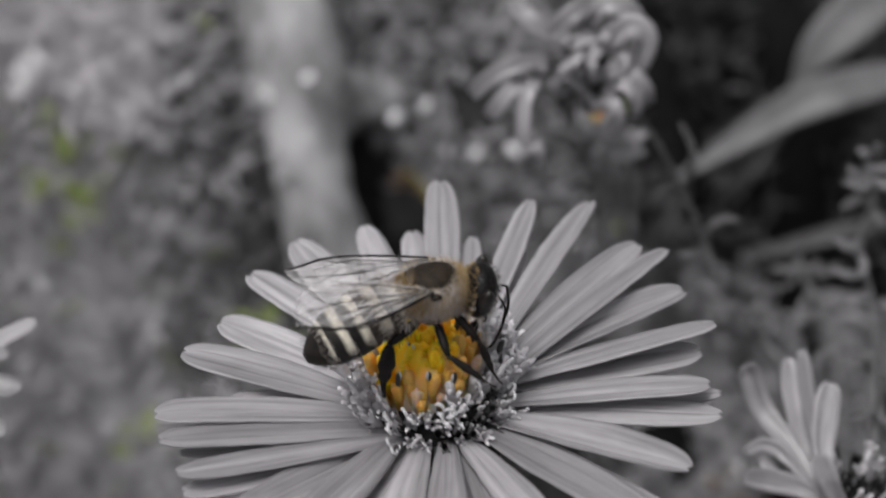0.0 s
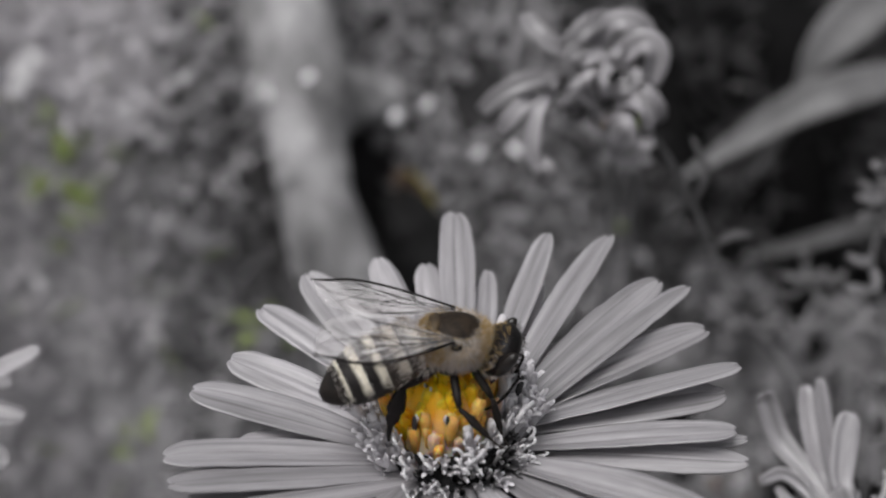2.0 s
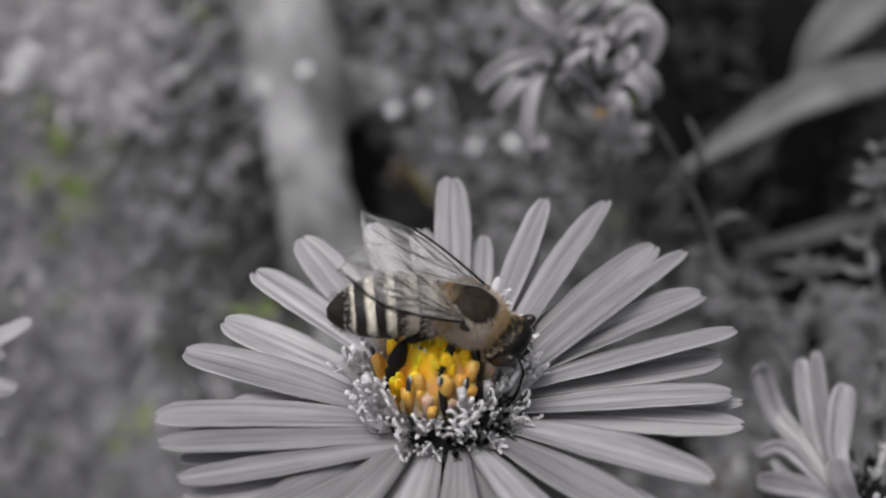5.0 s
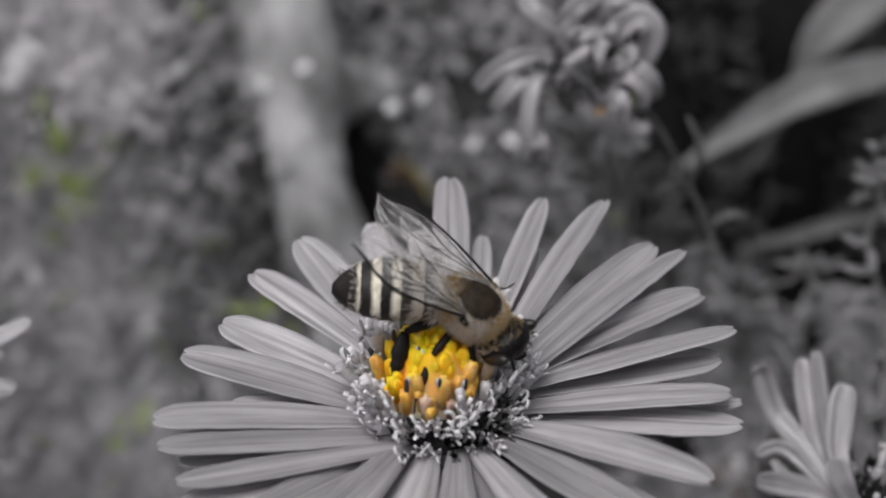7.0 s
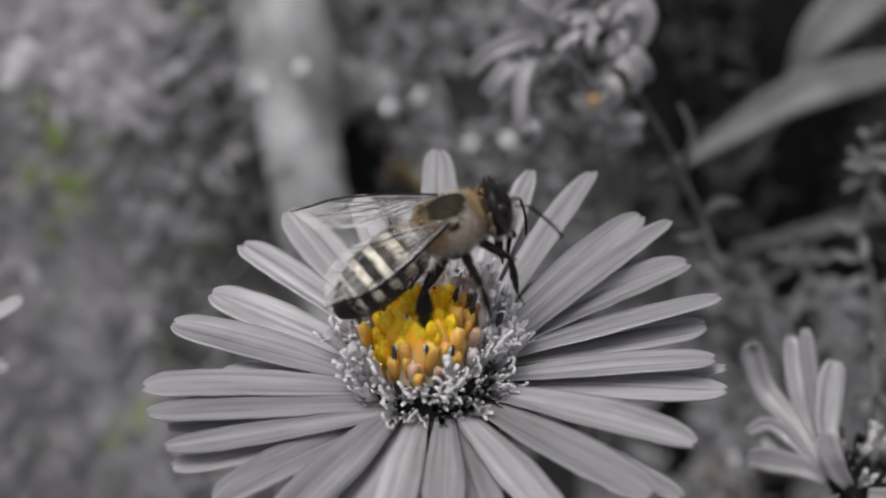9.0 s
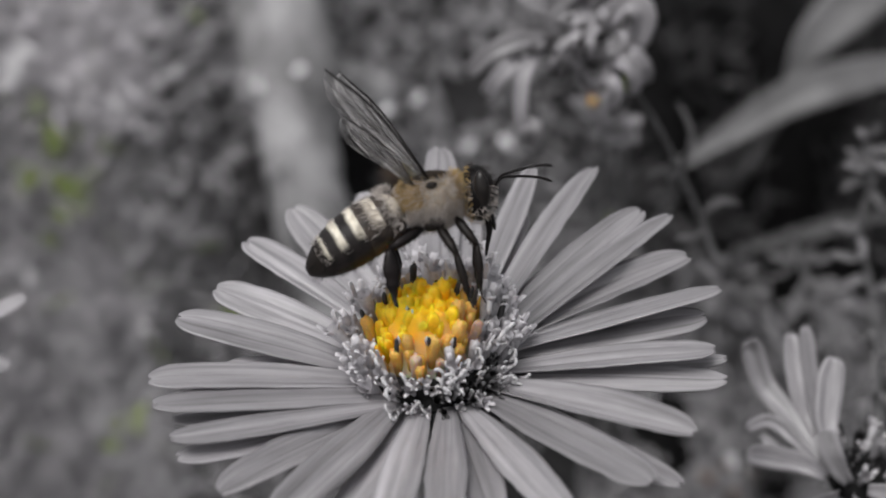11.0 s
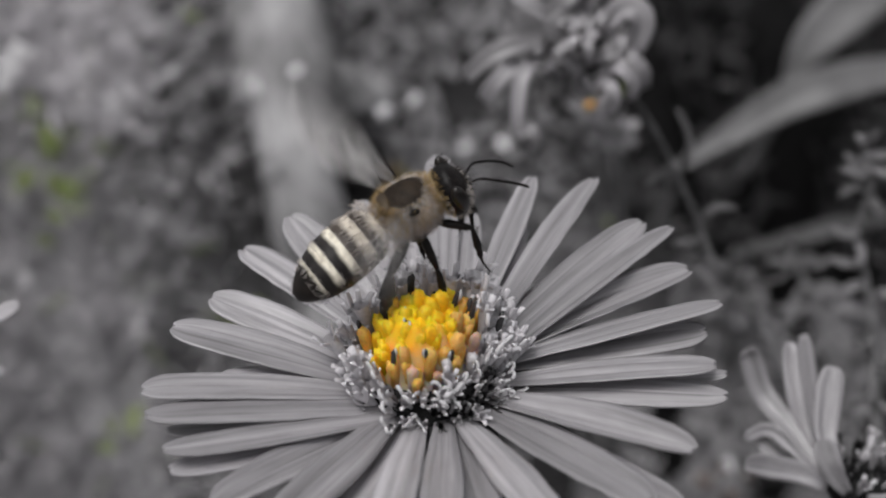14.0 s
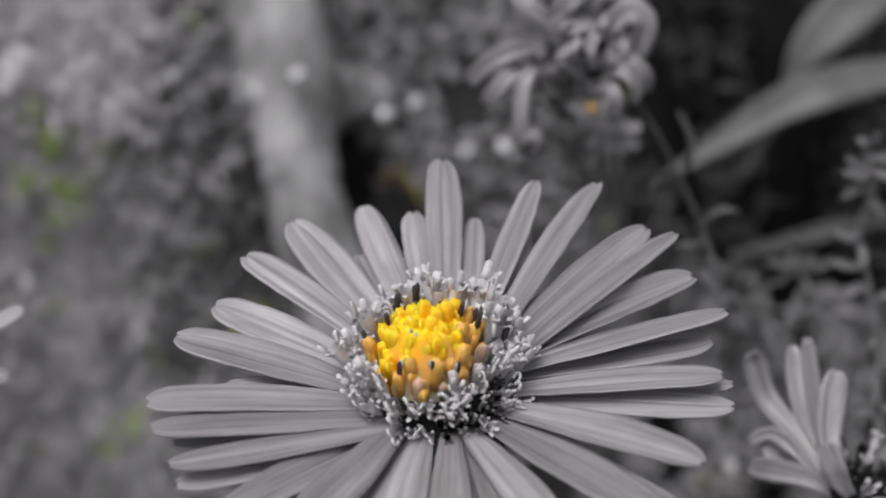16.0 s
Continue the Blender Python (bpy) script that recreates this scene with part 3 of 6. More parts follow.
# ---------------------------------------------------------------- ribbons: leaf blades, curled petals
def ribbon(points, width, up=(0, -0.6, 0.8), steps=5, na=4, fold=0.15, thick=0.00025, tip=0.1, start=0.3, peak=0.6, wave=0.0):
    """A thick strip through points whose flat side looks towards up."""
    pts = smooth_line(points, steps)
    up = Vector(up)
    top, low, uvs = [], [], []
    nl = len(pts) - 1
    for i, p in enumerate(pts):
        v = i / nl
        d = (pts[min(i + 1, nl)] - pts[max(i - 1, 0)]).normalized()
        ac = d.cross(up).normalized()
        nn = ac.cross(d).normalized()
        w = start + (1 - start) * math.sin(min(1, v / peak) * math.pi / 2) if v < peak else tip + (1 - tip) * math.sqrt(max(0, 1 - ((v - peak) / (1 - peak)) ** 2))
        for k in range(na + 1):
            u = -1 + 2 * k / na
            q = p + ac * (u * w * width / 2) + nn * (fold * width * abs(u) * w + wave * width * math.sin(v * 14 + u))
            top.append(q)
            low.append(q - nn * thick)
            uvs.append((k / na, v))
    m, w = len(top), na + 1
    faces = []
    for i in range(nl):
        for k in range(na):
            a = i * w + k
            faces += [(a, a + w, a + w + 1, a + 1), (m + a, m + a + 1, m + a + w + 1, m + a + w)]
    ring = [k for k in range(w)] + [i * w + na for i in range(1, nl + 1)] + [nl * w + k for k in range(na - 1, -1, -1)] + [i * w for i in range(nl - 1, 0, -1)]
    for a, b in zip(ring, ring[1:] + ring[:1]):
        faces.append((a, b, m + b, m + a))
    return top + low, faces, uvs + uvs


def local(piece, origin):
    v, f, u = piece
    o = Vector(origin)
    return [Vector(p) - o for p in v], f, u


# ---------------------------------------------------------------- florets and asters
def floret_meshes(rng):
    kit = {"bud": [], "bud_ochre": [], "bud_tan": [], "bud_grey": [], "open_dusky": [], "open_grey": [], "anther": [], "stigma": [], "tip": []}
    for _ in range(6):
        h = rng.uniform(0.0022, 0.0032)
        prof = [(0, 0.00030), (0.5, 0.00036), (0.72, 0.00042), (0.84, 0.00040), (0.94, 0.00026), (1.0, 0.00006)]
        lean = rng.uniform(-0.0004, 0.0004)
        v, f, u = tube([(lean * t * t, 0, h * t) for t, _ in prof], [r for _, r in prof], 15)
        v = [p + Vector((p.x, p.y, 0)) * (0.12 * min(1.0, (p.z / h) ** 2 * 1.3) * math.cos(5 * math.atan2(p.y, p.x))) for p in v]
        v = [p + Vector((0, 0, 0.00018 * max(0.0, math.cos(5 * math.atan2(p.y, p.x))) * (1.0 if 0.7 < p.z / h < 0.97 else 0.0))) for p in v]
        for key, mat in (("bud", YELLOW), ("bud_ochre", OCHRE), ("bud_tan", TAN), ("bud_grey", FLORET)):
            kit[key].append(mesh_of("floret_bud", v, f, mat, u))
    for _ in range(8):
        h = rng.uniform(0.0018, 0.0032)
        tilt = rng.uniform(-0.0004, 0.0004)
        wide = rng.uniform(0.8, 1.25)
        piece = tube([(0, 0, 0), (0, 0, h * 0.5), (tilt * 0.5, 0, h * 0.8), (tilt, 0, h)], [0.00016, 0.00024 * wide, 0.00036 * wide, 0.00040 * wide], 10, False)
        n1 = len(piece[1])
        for k in range(5):
            if rng.random() < 0.22:
                continue
            a = 2 * math.pi * (k + rng.uniform(-0.3, 0.3)) / 5
            d = Vector((math.cos(a), math.sin(a), 0))
            o = Vector((tilt, 0, 0))
            s = 0.00026 * rng.uniform(0.2, 1.8)
            e = rng.uniform(0.0002, 0.0008)
            pts = [o + d * (0.00037 * wide) + Vector((0, 0, h * 0.94)), o + d * (0.00040 * wide + s * 0.5) + Vector((0, 0, h + e * 0.7)), o + d * (0.00042 * wide + s) + Vector((0, 0, h + e * rng.uniform(0.3, 1.0)))]
            piece = join(piece, ribbon(pts, rng.uniform(0.00024, 0.00040), (0, 0.05, 1), 2, 2, 0.1, 0.00006, 0.05, 0.9, 0.3))
        slots = [0] * n1 + [1] * (len(piece[1]) - n1)
        kit["open_grey"].append(mesh_of("floret_open", piece[0], piece[1], [FLORET, LOBE], piece[2], slots=slots))
        kit["open_dusky"].append(mesh_of("floret_open", piece[0], piece[1], [DUSKY, SEPAL], piece[2], slots=slots))
    for _ in range(3):
        h = rng.uniform(0.0033, 0.0040)
        kit["anther"].append(mesh_of("anther", *tube([(0, 0, 0.0006), (0.0001, 0, h * 0.7), (0.00022, 0, h * 0.94), (0.00026, 0, h)], [0.00015, 0.00021, 0.00020, 0.00008], 7)[:2], ANTHER))
        kit["tip"].append(mesh_of("stigma", *tube([(0.0003, 0, h * 0.80), (0.00040, 0, h * 0.93), (0.00036, 0, h + 0.00022)], [0.00008, 0.00014, 0.00006], 7)[:2], STIGMA))
        h -= 0.0012
        p1 = tube(smooth_line([(0, 0, h * 0.9), (0.00015, 0, h + 0.0003), (0.0005, 0, h + 0.00048), (0.00068, 0, h + 0.0001), (0.00045, 0.0001, h - 0.0002)], 3), [0.00012] * 13, 6)
        p2 = tube(smooth_line([(0, 0, h * 0.9), (-0.00012, 0.0001, h + 0.00035), (-0.00045, 0.0002, h + 0.0005), (-0.00062, 0.0002, h + 0.00022)], 3), [0.00012] * 10, 6)
        kit["stigma"].append(mesh_of("stigma", *join(p1, p2)[:2], STIGMA))
    return kit


KIT = floret_meshes(random.Random(4))


def disc_florets(parent, radius, inner, dome, seed, off, ring):
    """Receptacle, a spiral of yellow buds on its dome, thin open grey florets round them."""
    rng = random.Random(seed)
    shift = Vector((ring[0], ring[1], 0))
    prof = [(0.0, -0.0012), (0.55, -0.0010), (0.95, -0.0002), (1.0, 0.0002), (0.8, dome * 0.36), (0.5, dome * 0.75), (0.2, dome * 0.93), (0.02, dome * 0.95)]
    v, f, u = tube([(0, 0, z) for _, z in prof], [max(0.0002, r * radius) for r, _ in prof], 28)
    part("receptacle", mesh_of("receptacle", [p + shift for p in v], f, DISC, u), parent)
    nr, na = 22, 48
    v, f = [], []
    for k in range(nr + 1):
        q = k / nr
        for w in range(na):
            b = 2 * math.pi * w / na
            d = Vector((math.cos(b), math.sin(b), 0)) * (inner * 0.98 * q)
            lump = 0.00075 * noise.noise(d * 1150) + 0.0003 * noise.noise(d * 2600)
            v.append(Vector((off[0], off[1], dome * (1 - 0.42 * q * q) + 0.0027 - 0.0030 * max(0.0, q - 0.55) ** 1.5 * 3 + lump)) + d)
    for k in range(nr):
        for w in range(na):
            f.append((k * na + w, k * na + (w + 1) % na, (k + 1) * na + (w + 1) % na, (k + 1) * na + w))
    skirt = len(v)
    v += [Vector((p.x, p.y, dome * 0.3)) for p in v[-na:]]
    f += [(skirt - na + w, skirt - na + (w + 1) % na, skirt + (w + 1) % na, skirt + w) for w in range(na)]
    part("cushion", mesh_of("cushion", v, f, cushion_material(off, inner)), parent, None, "soft yellow mass of packed florets, ochre at the rim")

    def seat(x, y, a, tilt, size):
        q = min(1.0, math.hypot(x - ring[0], y - ring[1]) / radius)
        m = Matrix.Translation((x, y, dome * (1 - q * q) - 0.0001))
        return m @ Matrix.Rotation(a, 4, "Z") @ Matrix.Rotation(radians(tilt), 4, "Y") @ Matrix.Rotation(rng.uniform(0, 6), 4, "Z") @ Matrix.Scale(size, 4)
    names = {"bud": "bright yellow closed floret", "bud_ochre": "ochre fading floret", "bud_tan": "tan faded floret", "bud_grey": "greyed closed floret"}
    for i in range(96):
        q = math.sqrt((i + 0.5) / 96)
        r, a = q * inner * 1.04, i * 2.39996 + rng.uniform(-0.2, 0.2)
        # light put into colour: side towards it stays yellow further out than flank and front
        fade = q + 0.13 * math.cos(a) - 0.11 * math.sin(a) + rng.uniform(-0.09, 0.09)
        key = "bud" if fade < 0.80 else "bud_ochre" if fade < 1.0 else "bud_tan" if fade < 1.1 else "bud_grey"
        m = seat(off[0] + r * math.cos(a), off[1] + r * math.sin(a), a, 16 * q * q + rng.uniform(-9, 9), rng.uniform(0.86, 1.2) * (1.08 - (0.30 if math.sin(a) < 0 else 0.14) * q * q))
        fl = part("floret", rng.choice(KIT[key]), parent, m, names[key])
        if q < 0.9 and rng.random() < 0.15:
            part("anther", rng.choice(KIT["anther"]), fl, Matrix.Scale(0.86, 4))
            part("stigma", rng.choice(KIT["tip"]), fl, Matrix.Scale(0.86, 4))
    for i in range(290):
        r = radius * 1.0 * math.sqrt(0.25 + 0.75 * (i + 0.5) / 290)
        a = i * 2.39996 + rng.uniform(-0.25, 0.25)
        x, y = ring[0] + r * math.cos(a), ring[1] + r * math.sin(a)
        gap = math.hypot(x - off[0], y - off[1]) - inner
        q = r / radius
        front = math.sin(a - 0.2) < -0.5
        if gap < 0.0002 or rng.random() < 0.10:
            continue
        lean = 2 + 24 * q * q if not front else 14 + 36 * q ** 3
        # front florets take the dusky copy, painting the shade of the front pit
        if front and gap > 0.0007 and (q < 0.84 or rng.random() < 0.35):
            fl = part("floret", rng.choice(KIT["open_dusky"]), parent, seat(x, y, a, lean + rng.uniform(-14, 14), rng.uniform(0.45, 0.75)), "floret darkened for shade in the front pit")
            continue
        if not front and rng.random() < 0.14:
            part("floret", rng.choice(KIT["bud_grey"]), parent, seat(x, y, a, lean + rng.uniform(-10, 10), rng.uniform(0.75, 1.0)), "pale grey closed floret")
            continue
        m = seat(x, y, a, lean + rng.uniform(-14, 14), rng.uniform(0.8, 1.25) * (1.1 + 0.25 * max(0.0, math.sin(a)) if not front else 0.85 if gap < 0.0007 else 0.6))
        fl = part("floret", rng.choice(KIT["open_grey"]), parent, m, "pale grey open floret")
        if q < 0.85 and rng.random() < 0.28:
            part("anther", rng.choice(KIT["anther"]), fl, Matrix.Scale(0.8, 4))
        if rng.random() < (0.05 if not front else 0.6):
            part("stigma", rng.choice(KIT["stigma"]), fl, Matrix.Scale(1.2 if front else 1.0, 4))


def bracts(parent, radius, seed):
    rng = random.Random(seed)
    for ring, (n, rr, zz) in enumerate(((14, 0.95, -0.0006), (12, 0.75, -0.0018))):
        for k in range(n):
            a = 2 * math.pi * (k + 0.5 * ring + rng.uniform(-0.1, 0.1)) / n
            d = Vector((math.cos(a), math.sin(a), 0))
            pts = [d * (radius * 0.45) + Vector((0, 0, zz - 0.0016)), d * (radius * rr) + Vector((0, 0, zz - 0.0004)), d * (radius * rr + 0.0022) + Vector((0, 0, zz - rng.uniform(0, 0.0012)))]
            part("bract", mesh_of("bract", *ribbon(pts, 0.0018, (0.01, 0.02, 1), 3, 2, 0.1, 0.0002)[:2], SEPAL), parent)


FLOWER_POSE = pose(0, 0, 0.25, 8, 0, 0)
# direction of foot and tip in degrees, reach of the tip and width in millimetres: rays at the back, in front, and those beneath
BACK_RAYS = [
    (80.8, 88.6, 21.71, 2.57), (57.0, 68.5, 20.54, 2.02), (40.9, 56.5, 21.97, 2.51), (31.0, 39.8, 20.05, 2.74),
    (16.0, 34.5, 20.96, 2.23), (16.6, 9.3, 19.60, 2.60), (-170.3, 175.6, 17.26, 2.85), (167.3, 161.6, 16.04, 2.46),
    (139.4, 142.8, 17.30, 2.88), (123.7, 126.8, 18.05, 3.02), (103.7, 108.6, 17.64, 2.46),
]
FRONT_RAYS = [
    (-10.1, -9.2, 18.17, 2.50), (-32.7, -34.9, 18.51, 2.82), (-46.7, -49.4, 18.79, 3.01), (-65.8, -65.8, 17.68, 2.58),
    (-78.5, -87.0, 16.70, 2.30), (-100.2, -99.0, 16.90, 2.45), (-121.9, -117.0, 18.17, 2.95), (-116.0, -145.9, 18.45, 1.95),
    (-132.0, -156.9, 18.53, 2.44), (-152.0, -163.8, 18.45, 2.43),
]
LOWER_RAYS = [
    (30.5, 24.7, 20.20, 2.82), (20.6, 7.0, 18.50, 2.36), (2.1, -6.5, 19.02, 1.54), (-10.8, -13.0, 19.02, 2.25),
    (-28.3, -43.5, 19.38, 1.98), (-70.7, -77.0, 15.08, 2.42), (-121.2, -132.6, 18.03, 2.65), (-118.0, -144.5, 18.45, 2.19),
    (-128.0, -156.0, 17.50, 1.60), (-178.5, -172.6, 13.88, 2.64), (110.5, 113.9, 14.10, 2.15), (93.1, 96.1, 17.72, 2.14),
    (-110.0, -108.5, 16.40, 2.40), (60.0, 79.9, 17.16, 1.62), (55.0, 65.7, 16.91, 1.59), (58.4, 45.1, 17.27, 0.82),
]


def ray_petal(ob, foot, tip, reach, width, layer, mat, rng):
    """A ray from its foot under the disc to its tip, both on the flower's shallow bowl."""
    rise = math.tan(radians(10 if layer else 13))
    low = -0.0004 if layer else 0.0001
    ends = []
    for turn, r in ((foot, 4.2 * MM), (tip, reach * MM)):
        ends.append(Vector((r * math.cos(radians(turn)), r * math.sin(radians(turn)), low + rise * (r - 3.7 * MM))))
    along = ends[1] - ends[0]
    out = Vector((math.cos(radians(tip)), math.sin(radians(tip)), 0))
    curl = rng.uniform(-14, 1)
    piece = petal_piece(along.length * 1.01, width * 1.06 * MM, curl, rng.uniform(-7, 7), rng.uniform(-0.05, 0.06), rng, 18)
    m = aim(ends[0], along, Vector((0, 0, 1)) - out * rise) @ Matrix.Rotation(radians(curl * 0.42), 4, "Y")
    part("petal", mesh_of("petal", piece[0], piece[1], mat, piece[2]), ob, m)


def aim(at, x, z=(0, 0, 1)):
    """A pose whose x axis points along x, its z axis near z."""
    x = Vector(x).normalized()
    z = Vector(z)
    z = z - x * z.dot(x)
    z.normalize()
    m = Matrix((x, z.cross(x), z)).transposed().to_4x4()
    m.translation = at
    return m


def main_aster():
    ob = root("aster_flower", FLOWER_POSE, "open grey-petalled aster with a bright yellow centre", "flower")
    rng = random.Random(12)
    for layer, rays in enumerate((BACK_RAYS + FRONT_RAYS, LOWER_RAYS)):
        for foot, tip, reach, width in rays:
            ray_petal(ob, foot, tip, reach, width, layer, PETAL, rng)
    disc_florets(ob, 0.0048, 0.0033, 0.0029, 3, (-0.0005, 0.0000), (-0.0001, 0.0000))
    bracts(ob, 0.0050, 9)
    pts = smooth_line([(0, 0, -0.001), (0, 0.002, -0.02), (0.004, 0.012, -0.09), (0.006, 0.03, -0.17), (0.004, 0.035, -0.262)], 6)
    part("stem", mesh_of("stem", *tube(pts, [0.0012 + 0.0006 * i / len(pts) for i in range(len(pts))], 10)[:2], STEM), ob)
    return ob


aster = main_aster()


# ---------------------------------------------------------------- the smaller half-open aster beside it
def petal_between(ob, origin, a, b, width, mat, rng, up=(0, -0.7, 0.7), curl=8.0):
    a, b = Vector(a), Vector(b)
    x = (b - a).normalized()
    z = Vector(up)
    z = (z - x * z.dot(x)).normalized()
    m = Matrix((x, z.cross(x), z)).transposed().to_4x4()
    m.translation = a - Vector(origin)
    piece = petal_piece((b - a).length, width, curl, rng.uniform(-25, 25), rng.uniform(-0.02, 0.15), rng, 12)
    part("petal", mesh_of("petal", piece[0], piece[1], mat, piece[2]), ob, m @ Matrix.Rotation(radians(curl * 0.5), 4, "Y"))


def side_aster():
    o = (0.0351, 0.0122, 0.2307)
    ob = root("small_aster", Matrix.Translation(o), "half-open pale aster with upright petals", "flower", "smaller asters")
    rng = random.Random(21)
    # each petal's bent midline and its width, in millimetres from the flower's foot
    for line, w in (
        (((-2.7, 0.2, 1.4), (-4.6, 4.0, 3.3), (-6.4, 7.0, 4.7), (-7.4, 8.3, 7.1), (-8.0, 8.4, 8.5)), 2.23),
        (((-2.3, 0.4, 1.9), (-3.3, 3.9, 3.1), (-4.0, 6.5, 5.9), (-4.1, 9.1, 8.8)), 1.65),
        (((-2.2, 0.3, 2.3), (-2.5, 3.6, 3.6), (-2.8, 6.1, 6.2), (-3.2, 8.6, 9.9)), 1.54),
        (((-2.3, -0.3, 2.7), (-2.5, 1.8, 4.6), (-2.1, 3.6, 6.8), (-1.5, 5.2, 8.8)), 2.27),
        (((-3.2, -0.3, 1.6), (-4.8, 2.9, 2.3), (-6.4, 4.3, 2.9), (-8.4, 4.0, 2.3)), 1.16),
        (((-3.3, -1.0, 1.4), (-4.2, 1.7, 1.1), (-5.8, 2.7, 0.9), (-6.9, 4.2, 1.5)), 0.96),
        (((-2.8, -1.5, 1.5), (-4.6, -0.2, 1.8), (-6.8, 0.5, 2.0), (-9.1, 0.6, 2.3)), 2.07),
        (((-1.5, -2.6, 1.7), (-2.6, -2.3, 3.2), (-3.2, -1.7, 4.4), (-3.5, -0.5, 5.5)), 2.01),
        (((0.1, -2.8, 1.2), (2.4, -3.8, 1.5), (5.2, -3.6, 1.9)), 2.10),
        (((-1.2, -3.9, 1.3), (-1.8, -7.3, 1.2), (-2.2, -9.9, 0.7)), 2.03),
        (((-2.6, -3.8, 1.5), (-5.5, -5.9, 1.7), (-7.6, -7.6, 0.6)), 2.05),
    ):
        shade = rng.uniform(0.2, 0.5)
        part("petal", mesh_of("petal", *(lambda p: (p[0], p[1], PETAL_PALE, p[2]))(ribbon([Vector(q) * MM for q in line], w * MM, (rng.uniform(-0.25, 0.25), -0.92, 0.4), 6, 6, shade * 0.4, 0.0001, 0.45, 0.45, 0.7, 0.02))), ob)
    # upright grey florets of its eye
    head = root_free("eye", ob, pose(0.0012, 0.001, 0.0002, 12, 6, 0))
    rng = random.Random(8)
    for i in range(15):
        q = math.sqrt((i + 0.5) / 15)
        a = i * 2.4
        m = Matrix.Translation((q * 0.0027 * math.cos(a), q * 0.0027 * math.sin(a), 0.0002)) @ Matrix.Rotation(a, 4, "Z") @ Matrix.Rotation(radians(24 * q), 4, "Y") @ Matrix.Scale(rng.uniform(0.9, 1.25), 4)
        part("floret", rng.choice(KIT["open_grey" if i % 2 else "open_dusky"]), head, m)
    pts = smooth_line([(0, 0, -0.001), (0.004, 0.006, -0.05), (0.002, 0.012, -0.12), (0.006, 0.02, -Vector(o).z - 0.004)], 6)
    part("stem", mesh_of("stem", *tube(pts, [0.001] * len(pts), 8)[:2], STEM), ob)


def root_free(name, parent, m):
    """The dark receptacle that carries the florets of a small flower."""
    v, f, u = ovoid(0.0016, 0.003, 0.003, 16, 8)
    v = [Vector((p.y, p.z, p.x - 0.001)) for p in v]
    return part(name, mesh_of(name, v, f, DISC, u), parent, m)


side_aster()


def edge_aster():
    o = (-0.0458, 0.0208, 0.2383)
    ob = root("small_aster", Matrix.Translation(o), "pale aster reaching in with long white petals", "flower", "smaller asters")
    rng = random.Random(31)
    for b, w in (((-0.0363, 0.0229, 0.2424), 0.002), ((-0.0377, 0.0200, 0.2369), 0.0024), ((-0.0400, 0.0242, 0.2384), 0.002), ((-0.0390, 0.0172, 0.2337), 0.0024), ((-0.0456, 0.0274, 0.2443), 0.0024), ((-0.0517, 0.0271, 0.2438), 0.0024),
                 ((-0.0542, 0.0217, 0.2401), 0.0024), ((-0.0522, 0.0168, 0.2351), 0.0024), ((-0.0449, 0.0147, 0.2332), 0.0024)):
        a = Vector(o).lerp(Vector(b), 0.12)
        petal_between(ob, o, a, b, w, PETAL_PALE, rng)
    root_free("eye", ob, pose(0, 0, 0.0004, 10, 0, 0))
    pts = smooth_line([(0, 0, -0.001), (-0.004, 0.006, -0.06), (-0.006, 0.01, -0.13), (-0.004, 0.02, -Vector(o).z - 0.004)], 6)
    part("stem", mesh_of("stem", *tube(pts, [0.001] * len(pts), 8)[:2], STEM), ob)


edge_aster()


# plants lean back towards the bank: right, up the slope, out of it
RIGHT, LEAN, FRONT = Vector((1, 0, 0)), Vector((0, 0.47, 0.883)), Vector((0, -0.883, 0.47))


def stem_leaves(ob, line, leaves, mat, seed, wild=0.0):
    """Leaves on a stem: share of its length, direction in degrees, length and width in millimetres; wild ones come in ragged pairs."""
    rng = random.Random(seed)
    for share, turn, length, w in leaves + (leaves if wild else ()):
        at = share * (len(line) - 1)
        k = min(int(at), len(line) - 2)
        foot = Vector(line[k]).lerp(Vector(line[k + 1]), at - k)
        a = radians(turn + rng.gauss(0, 26 * wild + 3))
        length *= MM * (rng.uniform(0.6, 1.35) if wild else 1.0)
        bend = rng.uniform(-0.5, 0.5)
        q = [foot, foot + (RIGHT * math.cos(a + bend) + LEAN * math.sin(a + bend)) * (length * 0.52) + FRONT * (1.6 * MM), foot + (RIGHT * math.cos(a) + LEAN * math.sin(a)) * length + FRONT * (rng.uniform(0.8, 2.6) * MM)]
        w *= rng.uniform(0.35, 0.8) if wild else 1.0
        part("leaf", mesh_of("leaf", *ribbon(q, w * 0.74 * MM, (0.1, -0.7, 0.6), 4, 4, 0.2, 0.0002, 0.04, 0.35, 0.4)[:2], mat), ob)


